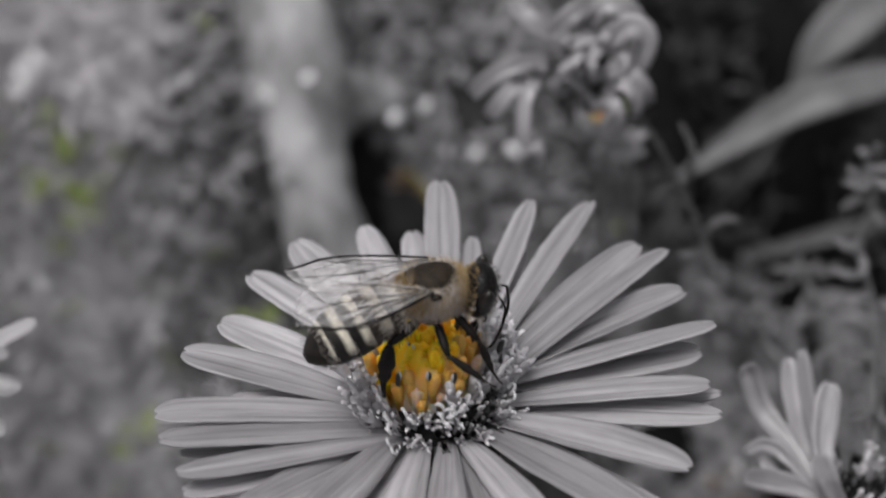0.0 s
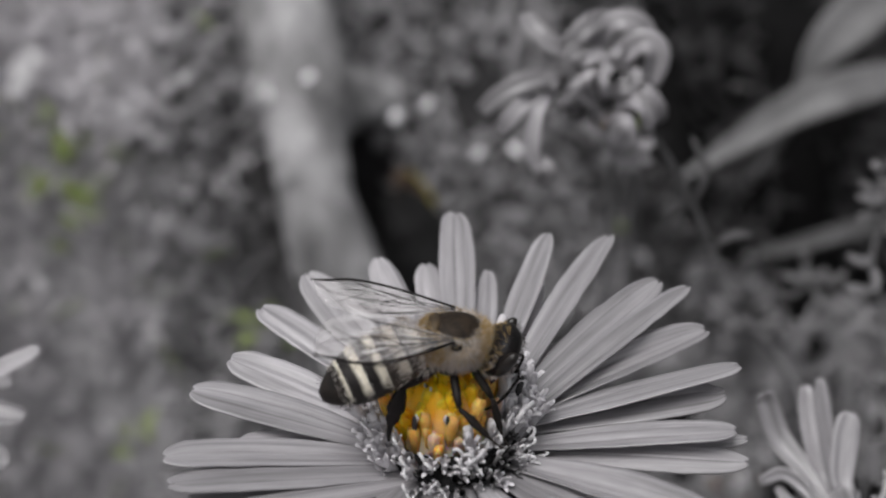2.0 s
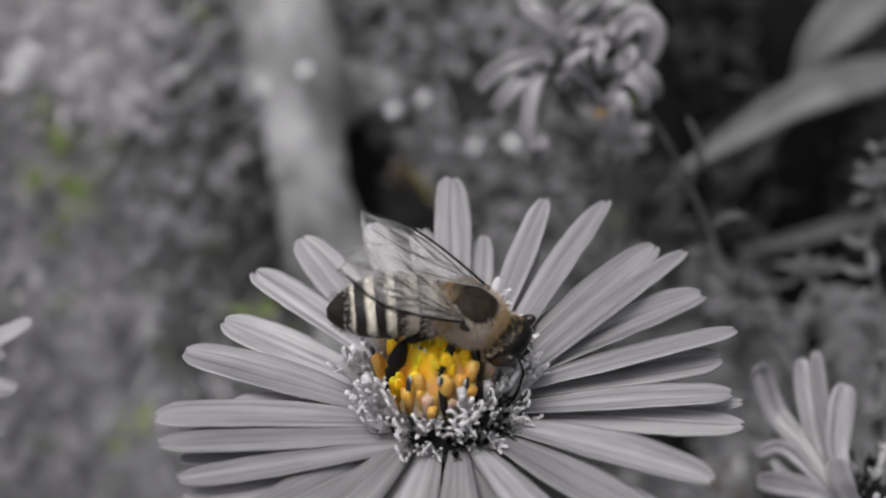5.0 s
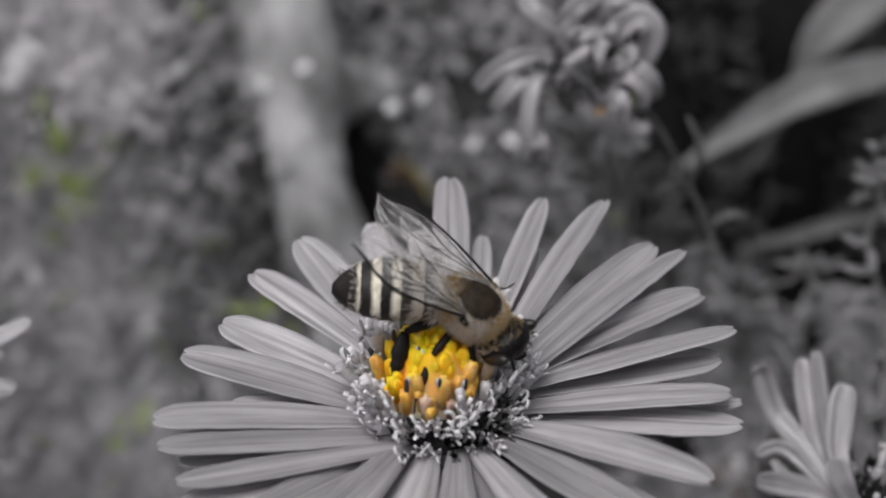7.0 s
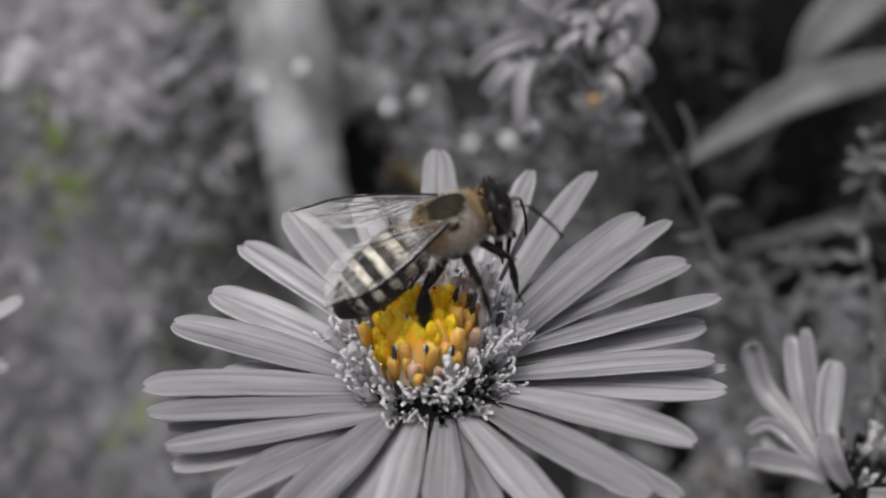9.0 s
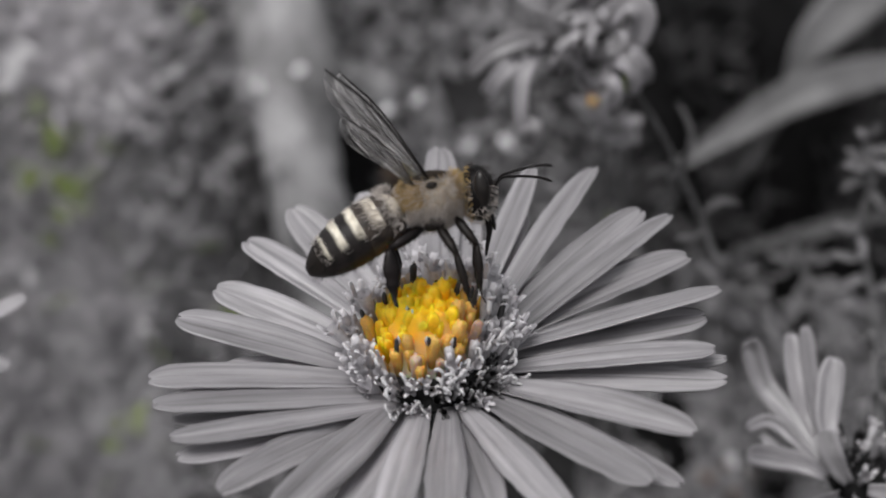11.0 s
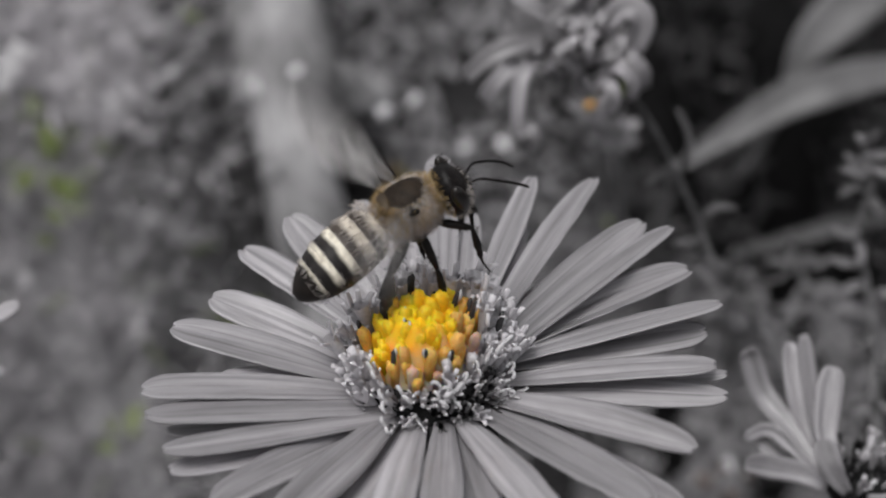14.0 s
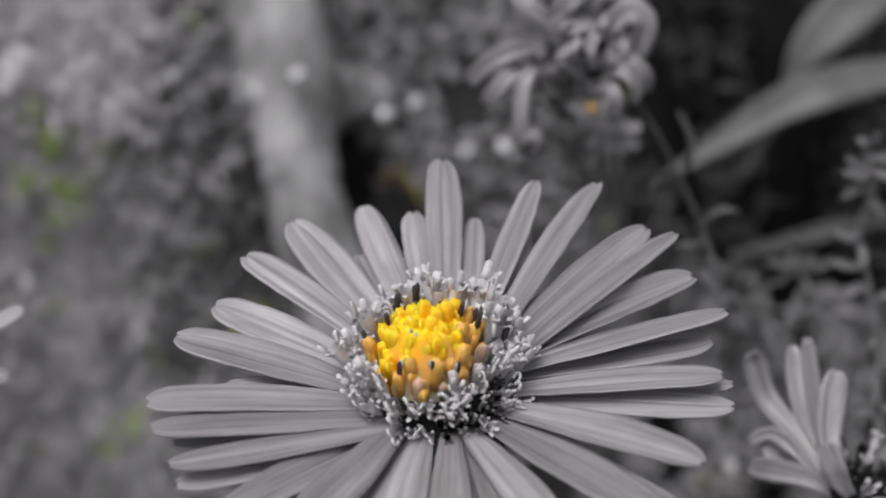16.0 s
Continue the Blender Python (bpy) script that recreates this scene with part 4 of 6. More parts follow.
# ---------------------------------------------------------------- wilted flower head on its bent stem
def wilted_aster():
    o = (0.0158, 0.0563, 0.2541)
    ob = root("wilted_aster", Matrix.Translation(o), "withered aster head with curled grey petals", "flower")
    v, f, u = ovoid(0.0034, 0.003, 0.003, 18, 10, 0.2, 0.2, 3)
    part("calyx", mesh_of("calyx", v, f, DISC, u), ob, pose(0, 0.0015, 0, 0, 40, 20))
    # base and tip in the head's plane in millimetres, bow, width
    long_curls = (
        (-3.4, 0.2, -12.6, -3.0, -0.10, 1.8),
        (-6.6, -1.2, -10.7, -5.3, -0.04, 1.6),
        (-4.6, -0.4, -6.4, -9.9, -0.14, 1.4),
        (-2.2, 3.1, -8.0, 7.4, 0.14, 2.0),
        (-1.7, -1.2, 1.2, 2.8, 0.57, 1.7),
        (1.4, 2.1, 5.2, -0.4, 0.59, 2.6),
        (-3.5, 2.1, 1.4, 6.8, 0.15, 2.2),
        (-0.5, 3.9, 5.8, 4.0, 0.32, 2.2),
        (1.7, -2.3, 4.9, -5.3, 0.25, 1.5),
        (2.9, -0.5, 6.4, -4.1, 0.13, 1.4),
    )
    short_curls = (
        (0.2, -1.4, 2.4, -3.6, 0.58, 1.8),
        (-0.2, 1.1, -0.3, -2.6, -0.37, 1.8),
        (2.6, 1.9, 1.9, -1.3, 0.31, 1.3),
        (1.1, -3.5, 2.4, -6.8, 0.26, 1.4),
        (-3.4, -0.2, -5.7, -2.1, -0.36, 1.3),
        (-6.9, -8.4, -6.3, -10.6, 0.20, 2.0),
        (-0.4, 4.3, -3.5, 2.8, 0.33, 1.3),
    )
    rng = random.Random(17)
    for x0, z0, x1, z1, bow, w in long_curls + short_curls:
        d = Vector((x1 - x0, z1 - z0))
        n = Vector((-d.y, d.x)) * bow
        flat = [Vector((x0, z0)), Vector((x0, z0)) + d * 0.30 + n * 1.15, Vector((x0, z0)) + d * 0.72 + n * 1.0, Vector((x1, z1))]
        pts = [(RIGHT * p.x + LEAN * p.y) * MM + FRONT * (h * MM) for p, h in zip(flat, (1.5, 3.4, 3.2, 1.8))]
        part("petal", mesh_of("petal", *ribbon(pts, w * 1.1 * MM, (0.1, -0.75, 0.6), 5, 4, rng.uniform(0.1, 0.4), 0.0002, rng.uniform(0.3, 0.7), 0.6, 0.55, rng.uniform(0.0, 0.04))[:2], PETAL_DRY), ob)
    for k in range(22):
        a = rng.uniform(0, 2 * math.pi)
        e = rng.uniform(-0.9, 0.9)
        d = Vector((math.cos(a) * math.cos(e), -0.35 + 0.5 * math.sin(e), math.sin(a) * math.cos(e))).normalized()
        s = d.cross(Vector((rng.uniform(-1, 1), rng.uniform(-1, 1), rng.uniform(-1, 1)))).normalized()
        r = rng.uniform(0.0016, 0.0036)
        pts = [d * 0.0022, d * (0.0025 + r * 0.6) + s * r * 0.3, d * (0.0025 + r * 0.8) + s * r * 0.9, d * (0.0022 + r * 0.4) + s * r * 1.3]
        part("petal", mesh_of("petal", *ribbon(pts, rng.uniform(0.0006, 0.0012), d, 4, 3, 0.25, 0.00018, 0.4, 0.6)[:2], PETAL_DRY), ob)
    for q in ([(0.0200, 0.0562, 0.2519), (0.0204, 0.0538, 0.2515), (0.0202, 0.0531, 0.2502)], [(0.0201, 0.0576, 0.2524), (0.0211, 0.0555, 0.2526), (0.0215, 0.0549, 0.2515)]):
        part("bract", mesh_of("bract", *local(ribbon(q, 0.0013, (0.1, -0.75, 0.6), 4, 3, 0.2, 0.0002), o)[:2], GREEN), ob, None, "olive green bract")
    pts = smooth_line([(0.0181, 0.0567, 0.2527), (0.0215, 0.0571, 0.2493), (0.0251, 0.0588, 0.2439), (0.0285, 0.0600, 0.2376), (0.0317, 0.0611, 0.2311), (0.0338, 0.0597, 0.2264), (0.0378, 0.0568, 0.2209), (0.0419, 0.0542, 0.2160), (0.0457, 0.0496, 0.2075), (0.0481, 0.0433, 0.1933), (0.0514, 0.0080, 0.1098)], 6)
    pts = [p - Vector(o) for p in pts]
    part("stem", mesh_of("stem", *tube(pts, [0.00016 + 0.00045 * i / len(pts) for i in range(len(pts))], 8)[:2], STEM), ob)
    stem_leaves(ob, pts, ((0.395, 10, 5.0, 1.3), (0.435, -166, 4.2, 1.3), (0.300, 96, 8.2, 1.2), (0.290, -158, 4.5, 1.2), (0.550, 149, 5.2, 2.4), (0.550, 114, 3.9, 2.4), (0.555, 42, 3.6, 2.6), (0.565, -9, 4.0, 2.6), (0.565, -64, 4.1, 2.4), (0.555, -160, 3.5, 2.2)), LEAF_DARK, 23)


wilted_aster()


def tiny_aster(o, size, label, seed, eye):
    """A far small flower: pale petals round a small centre."""
    o = Vector(o)
    ob = root("tiny_aster", Matrix.Translation(o), label, "flower", "smaller asters")
    rng = random.Random(seed)
    for k in range(9):
        a = 2 * math.pi * (k + rng.uniform(-0.3, 0.3)) / 9
        d = Vector((math.cos(a), -0.2, math.sin(a) * 0.7)) * size * rng.uniform(0.7, 1.2)
        petal_between(ob, o, o + d * 0.15, o + d, size * 0.4, PETAL_DRY, rng)
    v, f, u = ovoid(size * 0.17, size * 0.2, size * 0.17, 12, 8, 0, 0.2)
    part("eye", mesh_of("eye", v, f, eye, u), ob, pose(0, -size * 0.2, 0.0002))
    pts = smooth_line([(0, 0.0005, 0), (0.003, 0.008, -0.02), (0.004, 0.015, -0.05 - o.z * 0.4), (0.005, 0.018, -o.z - 0.002)], 4)
    part("stem", mesh_of("stem", *tube(pts, [0.0006] * len(pts), 6)[:2], STEM), ob)


tiny_aster((0.0217, 0.0913, 0.2348), 0.0035, "small dull aster with an orange eye", 41, OCHRE)
tiny_aster((0.0260, 0.0943, 0.2297), 0.0040, "small withered aster with dull petals", 42, SEPAL)


# ---------------------------------------------------------------- sprigs at the edge
def sprig(name, label, stem_pts, leaves, mat, radius=0.0007, wild=0.0):
    o = Vector(stem_pts[-1])
    ob = root(name, Matrix.Translation(o), label, "plant")
    pts = smooth_line(stem_pts, 5)
    part("stem", mesh_of("stem", *local(tube(pts, [radius] * len(pts), 7), o)[:2], STEM), ob)
    stem_leaves(ob, [p - o for p in pts], leaves, mat, len(leaves), wild)


sprig("leafy_sprig", "slender sprig with small narrow pale leaves",
      [(0.0520, 0.0661, 0.2386), (0.0530, 0.0642, 0.2349), (0.0516, 0.0622, 0.2290), (0.0534, 0.0598, 0.2223), (0.0551, 0.0547, 0.2106), (0.0573, 0.0463, 0.1905), (0.0602, 0.0107, 0.1106)],
      ((0.005, 62, 2.6, 1.5), (0.010, 128, 2.4, 1.4), (0.030, 5, 3.2, 1.6), (0.083, -31, 3.0, 1.8), (0.075, 159, 3.7, 1.7), (0.100, -150, 2.8, 1.4), (0.133, 172, 4.4, 1.6), (0.192, -168, 4.8, 1.6), (0.200, -60, 3.5, 1.8), (0.317, 176, 3.8, 1.6), (0.350, -104, 3.4, 1.6), (0.425, 174, 4.4, 1.6), (0.492, -166, 4.2, 1.8), (0.517, 16, 2.8, 1.8)), LEAF_PALE, 0.0004)
sprig("leafy_sprig", "slender sprig with small dull leaves",
      [(0.0421, 0.0309, 0.2340), (0.0424, 0.0289, 0.2302), (0.0428, 0.0263, 0.2253), (0.0441, 0.0214, 0.2140), (0.0455, -0.0057, 0.1566)],
      ((0.125, 145, 2.8, 1.2), (0.188, 43, 1.7, 1.2), (0.275, -151, 3.1, 1.2), (0.350, -47, 2.1, 1.2)), LEAF_DARK, 0.0005)


sprig("leafy_sprig", "low branching weed with dull pointed leaves",
      [(0.0578, 0.1039, 0.2052), (0.0601, 0.1013, 0.2003), (0.0629, 0.0982, 0.1945), (0.0652, 0.0926, 0.1839), (0.0673, 0.0802, 0.1585), (0.0692, 0.0486, 0.0926)],
      ((0.050, -146, 7.2, 3.0), (0.090, 4, 4.4, 3.1), (0.200, -137, 7.9, 3.3), (0.230, -14, 7.0, 3.4), (0.340, -140, 7.7, 3.3), (0.390, -20, 7.7, 3.3), (0.020, 105, 4.1, 2.2), (0.450, -37, 7.3, 3.0), (0.450, -140, 8.1, 3.0)), LITTER_DIM, 0.0006, 1.0)
sprig("leafy_sprig", "low weed with dull broad leaves under the flower",
      [(0.0510, 0.1041, 0.1757), (0.0520, 0.1013, 0.1705), (0.0529, 0.0971, 0.1625), (0.0539, 0.0901, 0.1493), (0.0548, 0.0585, 0.0855)],
      ((0.062, -149, 7.8, 3.4), (0.088, -26, 5.9, 3.4), (0.263, -134, 9.6, 3.7), (0.300, -43, 8.0, 3.7), (0.475, -135, 7.5, 3.3)), LITTER_DIM, 0.0006, 1.0)


# ---------------------------------------------------------------- broad leaf blades behind
def blade(label, pts, width, seat, fold=0.08, wave=0.01, mat=None):
    o = Vector(seat)
    ob = root("leaf_blade", Matrix.Translation(o), label, "leaf", "broad leaf blades")
    part("blade", mesh_of("blade", *local(ribbon(pts, width, (0.15, -0.7, 0.7), 6, 8, fold, 0.0005, 0.05, 0.12, 0.55, wave), o)[:2], mat or LEAF), ob)
    q = smooth_line([pts[0], Vector(pts[0]).lerp(o, 0.5) + Vector((0.004, 0, 0.004)), o], 4)
    part("stalk", mesh_of("stalk", *local(tube(q, [0.0012] * len(q), 8), o)[:2], STEM), ob)


blade("broad smooth pale leaf blade with a narrow base", [(0.0565, 0.1965, 0.1770), (0.0714, 0.1991, 0.1862), (0.0840, 0.2008, 0.1937), (0.0946, 0.2017, 0.1976), (0.1091, 0.2051, 0.1997), (0.1382, 0.2129, 0.2016)], 0.0100, (0.0575, 0.2185, 0.1480))
blade("broad pale leaf blade standing over another", [(0.0855, 0.2086, 0.1955), (0.0910, 0.2110, 0.2045), (0.1002, 0.2143, 0.2128), (0.1135, 0.2212, 0.2214), (0.1316, 0.2322, 0.2294)], 0.0132, (0.0827, 0.2314, 0.1574))
blade("dull narrow leaf blade lying low", [(0.0763, 0.2004, 0.1524), (0.0875, 0.1998, 0.1556), (0.1021, 0.2017, 0.1591), (0.1212, 0.2069, 0.1605)], 0.0045, (0.0770, 0.2085, 0.1358), mat=DULL)


# ---------------------------------------------------------------- bright and coloured bits on the bank
def tuft(name, spots, size, count, mat, label, category, seed, spread):
    rng = random.Random(seed)
    pieces = []
    for c in spots:
        c = Vector(c)
        for _ in range(count):
            p = c + Vector((rng.gauss(0, spread), rng.gauss(0, 0.003), rng.gauss(0, spread)))
            d = Vector((rng.uniform(-1, 1), rng.uniform(-0.6, 0.2), rng.uniform(-0.3, 1))).normalized()
            ac = d.cross(Vector((0, -0.8, 0.6))).normalized()
            pieces.append(leaf_strip(p, d, ac, ac.cross(d), size * rng.uniform(0.6, 1.3), size * 0.5 * rng.uniform(0.6, 1.3), rng.uniform(-0.2, 0.3)))
    tagged(part(name, mesh_of(name, *join(*pieces)[:2], mat)), label, category, kind="stuff")


tuft("green_tuft", [(-0.0993, 0.2052, 0.1698), (-0.1047, 0.2075, 0.1720), (-0.0963, 0.2115, 0.1774), (-0.0971, 0.2042, 0.1679)], 0.006, 7, GREEN, "fresh green shoots in the dry grass", "grass", 51, 0.0055)
tuft("green_tuft", [(-0.0789, 0.1708, 0.1178), (-0.0480, 0.1854, 0.1412), (-0.1116, 0.2178, 0.1850)], 0.005, 5, GREEN, "small green shoots low on the bank", "grass", 52, 0.0028)
tuft("green_tuft", [(-0.0301, 0.2465, 0.2051), (0.0452, 0.2117, 0.1566)], 0.004, 2, GREEN, "tiny green leaves in the shade", "leaves", 53, 0.002)
tuft("brown_leaves", [(0.0726, 0.1722, 0.0992)], 0.005, 4, BROWN, "dead brown leaves under the weeds", "leaves", 54, 0.0025)


def leaf_or_shade(label, pts, width, mat, rim=None):
    """A limp leaf, or a near-black sheet for shade, against the bank, with or without a paler rim along one side."""
    foot = Vector(pts[-1])
    ob = root("leaf_or_shade", Matrix.Translation(foot), label, "leaf")
    part("blade", mesh_of("blade", *local(ribbon(pts, width, (0, -0.9, 0.4), 5, 6, 0.25, 0.0004, 0.35, 0.5, 0.5, 0.05), foot)[:2], mat), ob)
    if rim:
        edge = [Vector(p) + Vector((0.0026 + 0.0014 * math.sin(math.pi * i / (len(pts) - 1)), -0.0012, 0.0012)) for i, p in enumerate(pts)]
        part("rim", mesh_of("rim", *local(ribbon(edge, 0.0011, (0, -0.9, 0.4), 5, 3, 0.2, 0.0003, 0.2, 0.3), foot)[:2], rim), ob, None, "thin yellowish rim")


leaf_or_shade("dead brown leaf with a yellowish rim at the hollow", [(-0.0146, 0.2185, 0.1684), (-0.0122, 0.2178, 0.1646), (-0.0096, 0.2172, 0.1606), (-0.0075, 0.2160, 0.1560)], 0.0072, BROWN, OLIVE)
# three added dark sheets stand in for shade at the hollow's foot
leaf_or_shade("near-black sheet painting shade at the foot of the hollow", [(-0.0135, 0.2170, 0.1590), (-0.0095, 0.2150, 0.1560), (-0.0062, 0.2130, 0.1500), (-0.0050, 0.2105, 0.1430)], 0.0115, HOLLOW_SHADE)
leaf_or_shade("near-black sheet painting shade over the foot of the hollow", [(-0.0166, 0.2173, 0.1628), (-0.012, 0.2135, 0.1589), (-0.008, 0.21, 0.1534), (-0.0063, 0.2059, 0.1445)], 0.0130, HOLLOW_SHADE)
leaf_or_shade("near-black sheet painting shade below the filler lump", [(-0.0165, 0.2150, 0.1530), (-0.0140, 0.2130, 0.1490), (-0.0120, 0.2105, 0.1440), (-0.0105, 0.2085, 0.1380)], 0.0100, HOLLOW_SHADE)


def bright_flakes(spots, size, mat, label, seed):
    """Small cupped flakes standing in for blurred bright spots on the bank, one part each."""
    rng = random.Random(seed)
    for c in spots:
        k = size * rng.uniform(0.75, 1.2)
        v, f, u = ovoid(k, k * rng.uniform(0.55, 0.9), k * 0.14, 14, 8, 0.15, 0.25, rng.random() * 9)
        v = [p + Vector((0, 0, 14 * p.y * p.y)) for p in v]
        m = aim(c, (rng.uniform(-1, 1), rng.uniform(-0.3, 0.6), 0.6), (rng.uniform(-0.3, 0.3), -0.75, 0.65))
        tagged(part("fallen_petal", mesh_of("fallen_petal", v, f, mat, u), None, m), label, "petal", "fallen petals")


# added flakes: white ones paint glints, pale ones blurred bright spots
bright_flakes([(-0.0139, 0.2027, 0.1908), (-0.0352, 0.2054, 0.2001), (-0.0456, 0.2054, 0.1957), (-0.0063, 0.2078, 0.1918), (-0.0670, 0.2108, 0.1975), (0.0151, 0.1952, 0.1852), (0.0063, 0.1984, 0.1828)], 0.0019, GLINT, "small white flake painting a glint on the bank", 55)
bright_flakes([(-0.1068, 0.2106, 0.1991), (-0.1039, 0.2126, 0.2028), (-0.1085, 0.2089, 0.1960), (-0.0829, 0.2110, 0.1892), (-0.1044, 0.1885, 0.1511), (-0.0758, 0.2262, 0.2051), (-0.0440, 0.2284, 0.2051), (-0.0919, 0.2255, 0.2038), (0.0712, 0.1584, 0.1159)], 0.0034, WHITE, "pale flake added for a bright spot on the bank", 56)


# ---------------------------------------------------------------- honey bee: +x to the head, z up, origin in the thorax
SIDES = (("right", -1), ("left", 1))


def hairs(count, centre, radii, keep, length, mat, name, parent, seed, lean=(-0.4, 0, 0), thick=0.00003):
    """Fine tapering hairs standing on an ellipsoid where keep(direction) holds."""
    rng = random.Random(seed)
    verts, faces = [], []
    made = 0
    while made < count:
        d = Vector((rng.gauss(0, 1), rng.gauss(0, 1), rng.gauss(0, 1))).normalized()
        if not keep(d, rng):
            continue
        made += 1
        p = Vector(centre) + Vector((d.x * radii[0], d.y * radii[1], d.z * radii[2]))
        nrm = Vector((d.x / radii[0], d.y / radii[1], d.z / radii[2])).normalized()
        w = (nrm + Vector(lean) + Vector((rng.uniform(-1, 1), rng.uniform(-1, 1), rng.uniform(-1, 1))) * 0.45).normalized()
        s = w.orthogonal().normalized() * thick
        t = w.cross(s)
        ln = length * rng.uniform(0.5, 1.25)
        k = len(verts)
        mid = p + w * ln * 0.55 + Vector((0, 0, -0.06 * ln))
        verts += [p + s - nrm * 0.00005, p - s * 0.5 + t * 0.87 - nrm * 0.00005, p - s * 0.5 - t * 0.87 - nrm * 0.00005, mid + s * 0.6, mid - s * 0.3 + t * 0.5, mid - s * 0.3 - t * 0.5, p + w * ln + Vector((0, 0, -0.18 * ln))]
        for a, b in ((0, 1), (1, 2), (2, 0)):
            faces += [(k + a, k + b, k + 3 + b, k + 3 + a), (k + 3 + a, k + 3 + b, k + 6)]
    ob = part(name, mesh_of(name, verts, faces, mat), parent)
    ob["kind"] = "stuff"
    return ob


ABDOMEN = 7.4


def tergite(s0, s1, prof, mat, last=False):
    """One overlapping ring of the abdomen between two shares of its length."""
    length = ABDOMEN * MM
    n, steps = 32, 8
    verts, faces, uvs = [], [], []
    for i in range(steps + 1):
        v = i / steps
        s = s0 - 0.012 + (s1 - s0 + (0.0 if last else 0.035)) * v
        r = float(np.interp(s, [q[0] for q in prof], [q[1] for q in prof])) * MM * (1.0 + 0.035 * v)
        for k in range(n):
            a = 2 * math.pi * k / n
            y, z = math.cos(a), math.sin(a)
            droop = -0.5 * MM * s * s
            verts.append(Vector((-s * length, y * r * 1.04, z * r * (0.92 if z > 0 else 0.86) + droop)))
            uvs.append((0.5 + 0.5 * z, v))
    for i in range(steps):
        for k in range(n):
            a, b = i * n + k, i * n + (k + 1) % n
            faces.append((a, b, b + n, a + n))
    if last:
        faces.append(tuple(range(steps * n, (steps + 1) * n)))
    return mesh_of("tergite", verts, faces, mat, uvs)


def felt_band(count, s0, s1, prof, share, length, parent, seed):
    """Short pale hairs lying back over the front of one ring."""
    rng = random.Random(seed)
    verts, faces = [], []
    for _ in range(count):
        v = rng.uniform(0.02, share)
        s = s0 + (s1 - s0) * v
        r = float(np.interp(s, [q[0] for q in prof], [q[1] for q in prof])) * MM * 1.03
        a = rng.uniform(-0.25, math.pi + 0.25)
        nrm = Vector((0, math.cos(a), math.sin(a)))
        p = Vector((-s * ABDOMEN * MM, nrm.y * r * 1.04, nrm.z * r * 0.92 - 0.5 * MM * s * s))
        w = (Vector((-1, 0, 0)) + nrm * rng.uniform(0.15, 0.55) + Vector((0, rng.uniform(-0.3, 0.3), rng.uniform(-0.3, 0.3)))).normalized()
        t = w.cross(nrm).normalized() * 0.000022
        k = len(verts)
        verts += [p + t, p - t, p + nrm * 0.00004, p + w * length * rng.uniform(0.6, 1.2)]
        faces += [(k, k + 1, k + 3), (k + 1, k + 2, k + 3), (k + 2, k, k + 3)]
    ob = part("felt_band", mesh_of("felt_band", verts, faces, FUR_PALE), parent)
    ob["kind"] = "stuff"


def wing_mesh(length, chord, fore):
    nv, nu = 16, 6
    verts, faces, uvs = [], [], []
    for i in range(nv + 1):
        v = i / nv
        lead = 0.16 * chord * math.sin(math.pi * v) + 0.05 * chord
        q = min(1.0, v / 0.72)
        trail = -chord * (0.10 + 0.90 * math.sin(q * math.pi / 2) ** 1.3)
        if v > 0.72:
            e = (v - 0.72) / 0.28
            trail *= math.sqrt(max(0.0, 1 - e * e * 0.99))
            lead = lead * (1 - e) + e * (-0.22 * chord)
        for k in range(nu + 1):
            u = k / nu
            y = lead + (trail - lead) * u
            z = 0.03 * chord * math.sin(v * 9 + u * 5) * u - 0.06 * chord * v * v
            verts.append(Vector((v * length, y, z)))
            uvs.append((u, v))
    w = nu + 1
    for i in range(nv):
        for k in range(nu):
            a = i * w + k
            faces.append((a, a + 1, a + w + 1, a + w))
    me = mesh_of("membrane", verts, faces, WING, uvs)

    def on(v, u):
        i = min(nv, max(0, round(v * nv)))
        k = min(nu, max(0, round(u * nu)))
        return verts[i * w + k] + Vector((0, 0, 0.00002))
    lines = [([on(i / 8, 0) for i in range(9)], 0.00009 if fore else 0.00005),
             ([on(0, 0.3), on(0.2, 0.33), on(0.4, 0.33), on(0.6, 0.17), on(0.72, 0.0)], 0.00004), ([on(0, 0.6), on(0.25, 0.5), on(0.5, 0.5), on(0.7, 0.5), on(0.85, 0.5)], 0.000032),
             ([on(0.05, 0.9), on(0.3, 0.83), on(0.5, 0.83), on(0.62, 1.0)], 0.000028), ([on(0.4, 0.33), on(0.5, 0.5), on(0.5, 0.83)], 0.000028),
             ([on(0.6, 0.17), on(0.65, 0.33), on(0.7, 0.5), on(0.8, 0.83)], 0.000028)]
    pieces = [tube(p, [r] * (len(p) - 1) + [r * 0.5], 5) for p, r in lines]
    veins = [mesh_of("vein", *p[:2], CHITIN) for p in pieces]
    return me, veins


def wing_pose(side, sweep, lift, hind, roll=0.0):
    """Wing at its root: sweep from straight back, lift above the body."""
    a, e = radians(sweep), radians(lift)
    x = Vector((-math.cos(a) * math.cos(e), side * math.sin(a) * math.cos(e), math.sin(e)))
    y = Vector((math.sin(a), side * math.cos(a), 0))
    y = (y - x * y.dot(x)).normalized()
    z = x.cross(y)
    m = Matrix((x, y, z)).transposed().to_4x4() @ Matrix.Rotation(radians(roll), 4, "X")
    m.translation = Vector(((-1.0 if hind else -0.1) * MM, side * (1.45 if hind else 1.5) * MM, (1.0 if hind else 1.25) * MM))
    return m


HIPS = {"front": (1.1, 0.75, -1.5), "middle": (-0.1, 0.9, -1.7), "hind": (-1.1, 0.9, -1.6)}
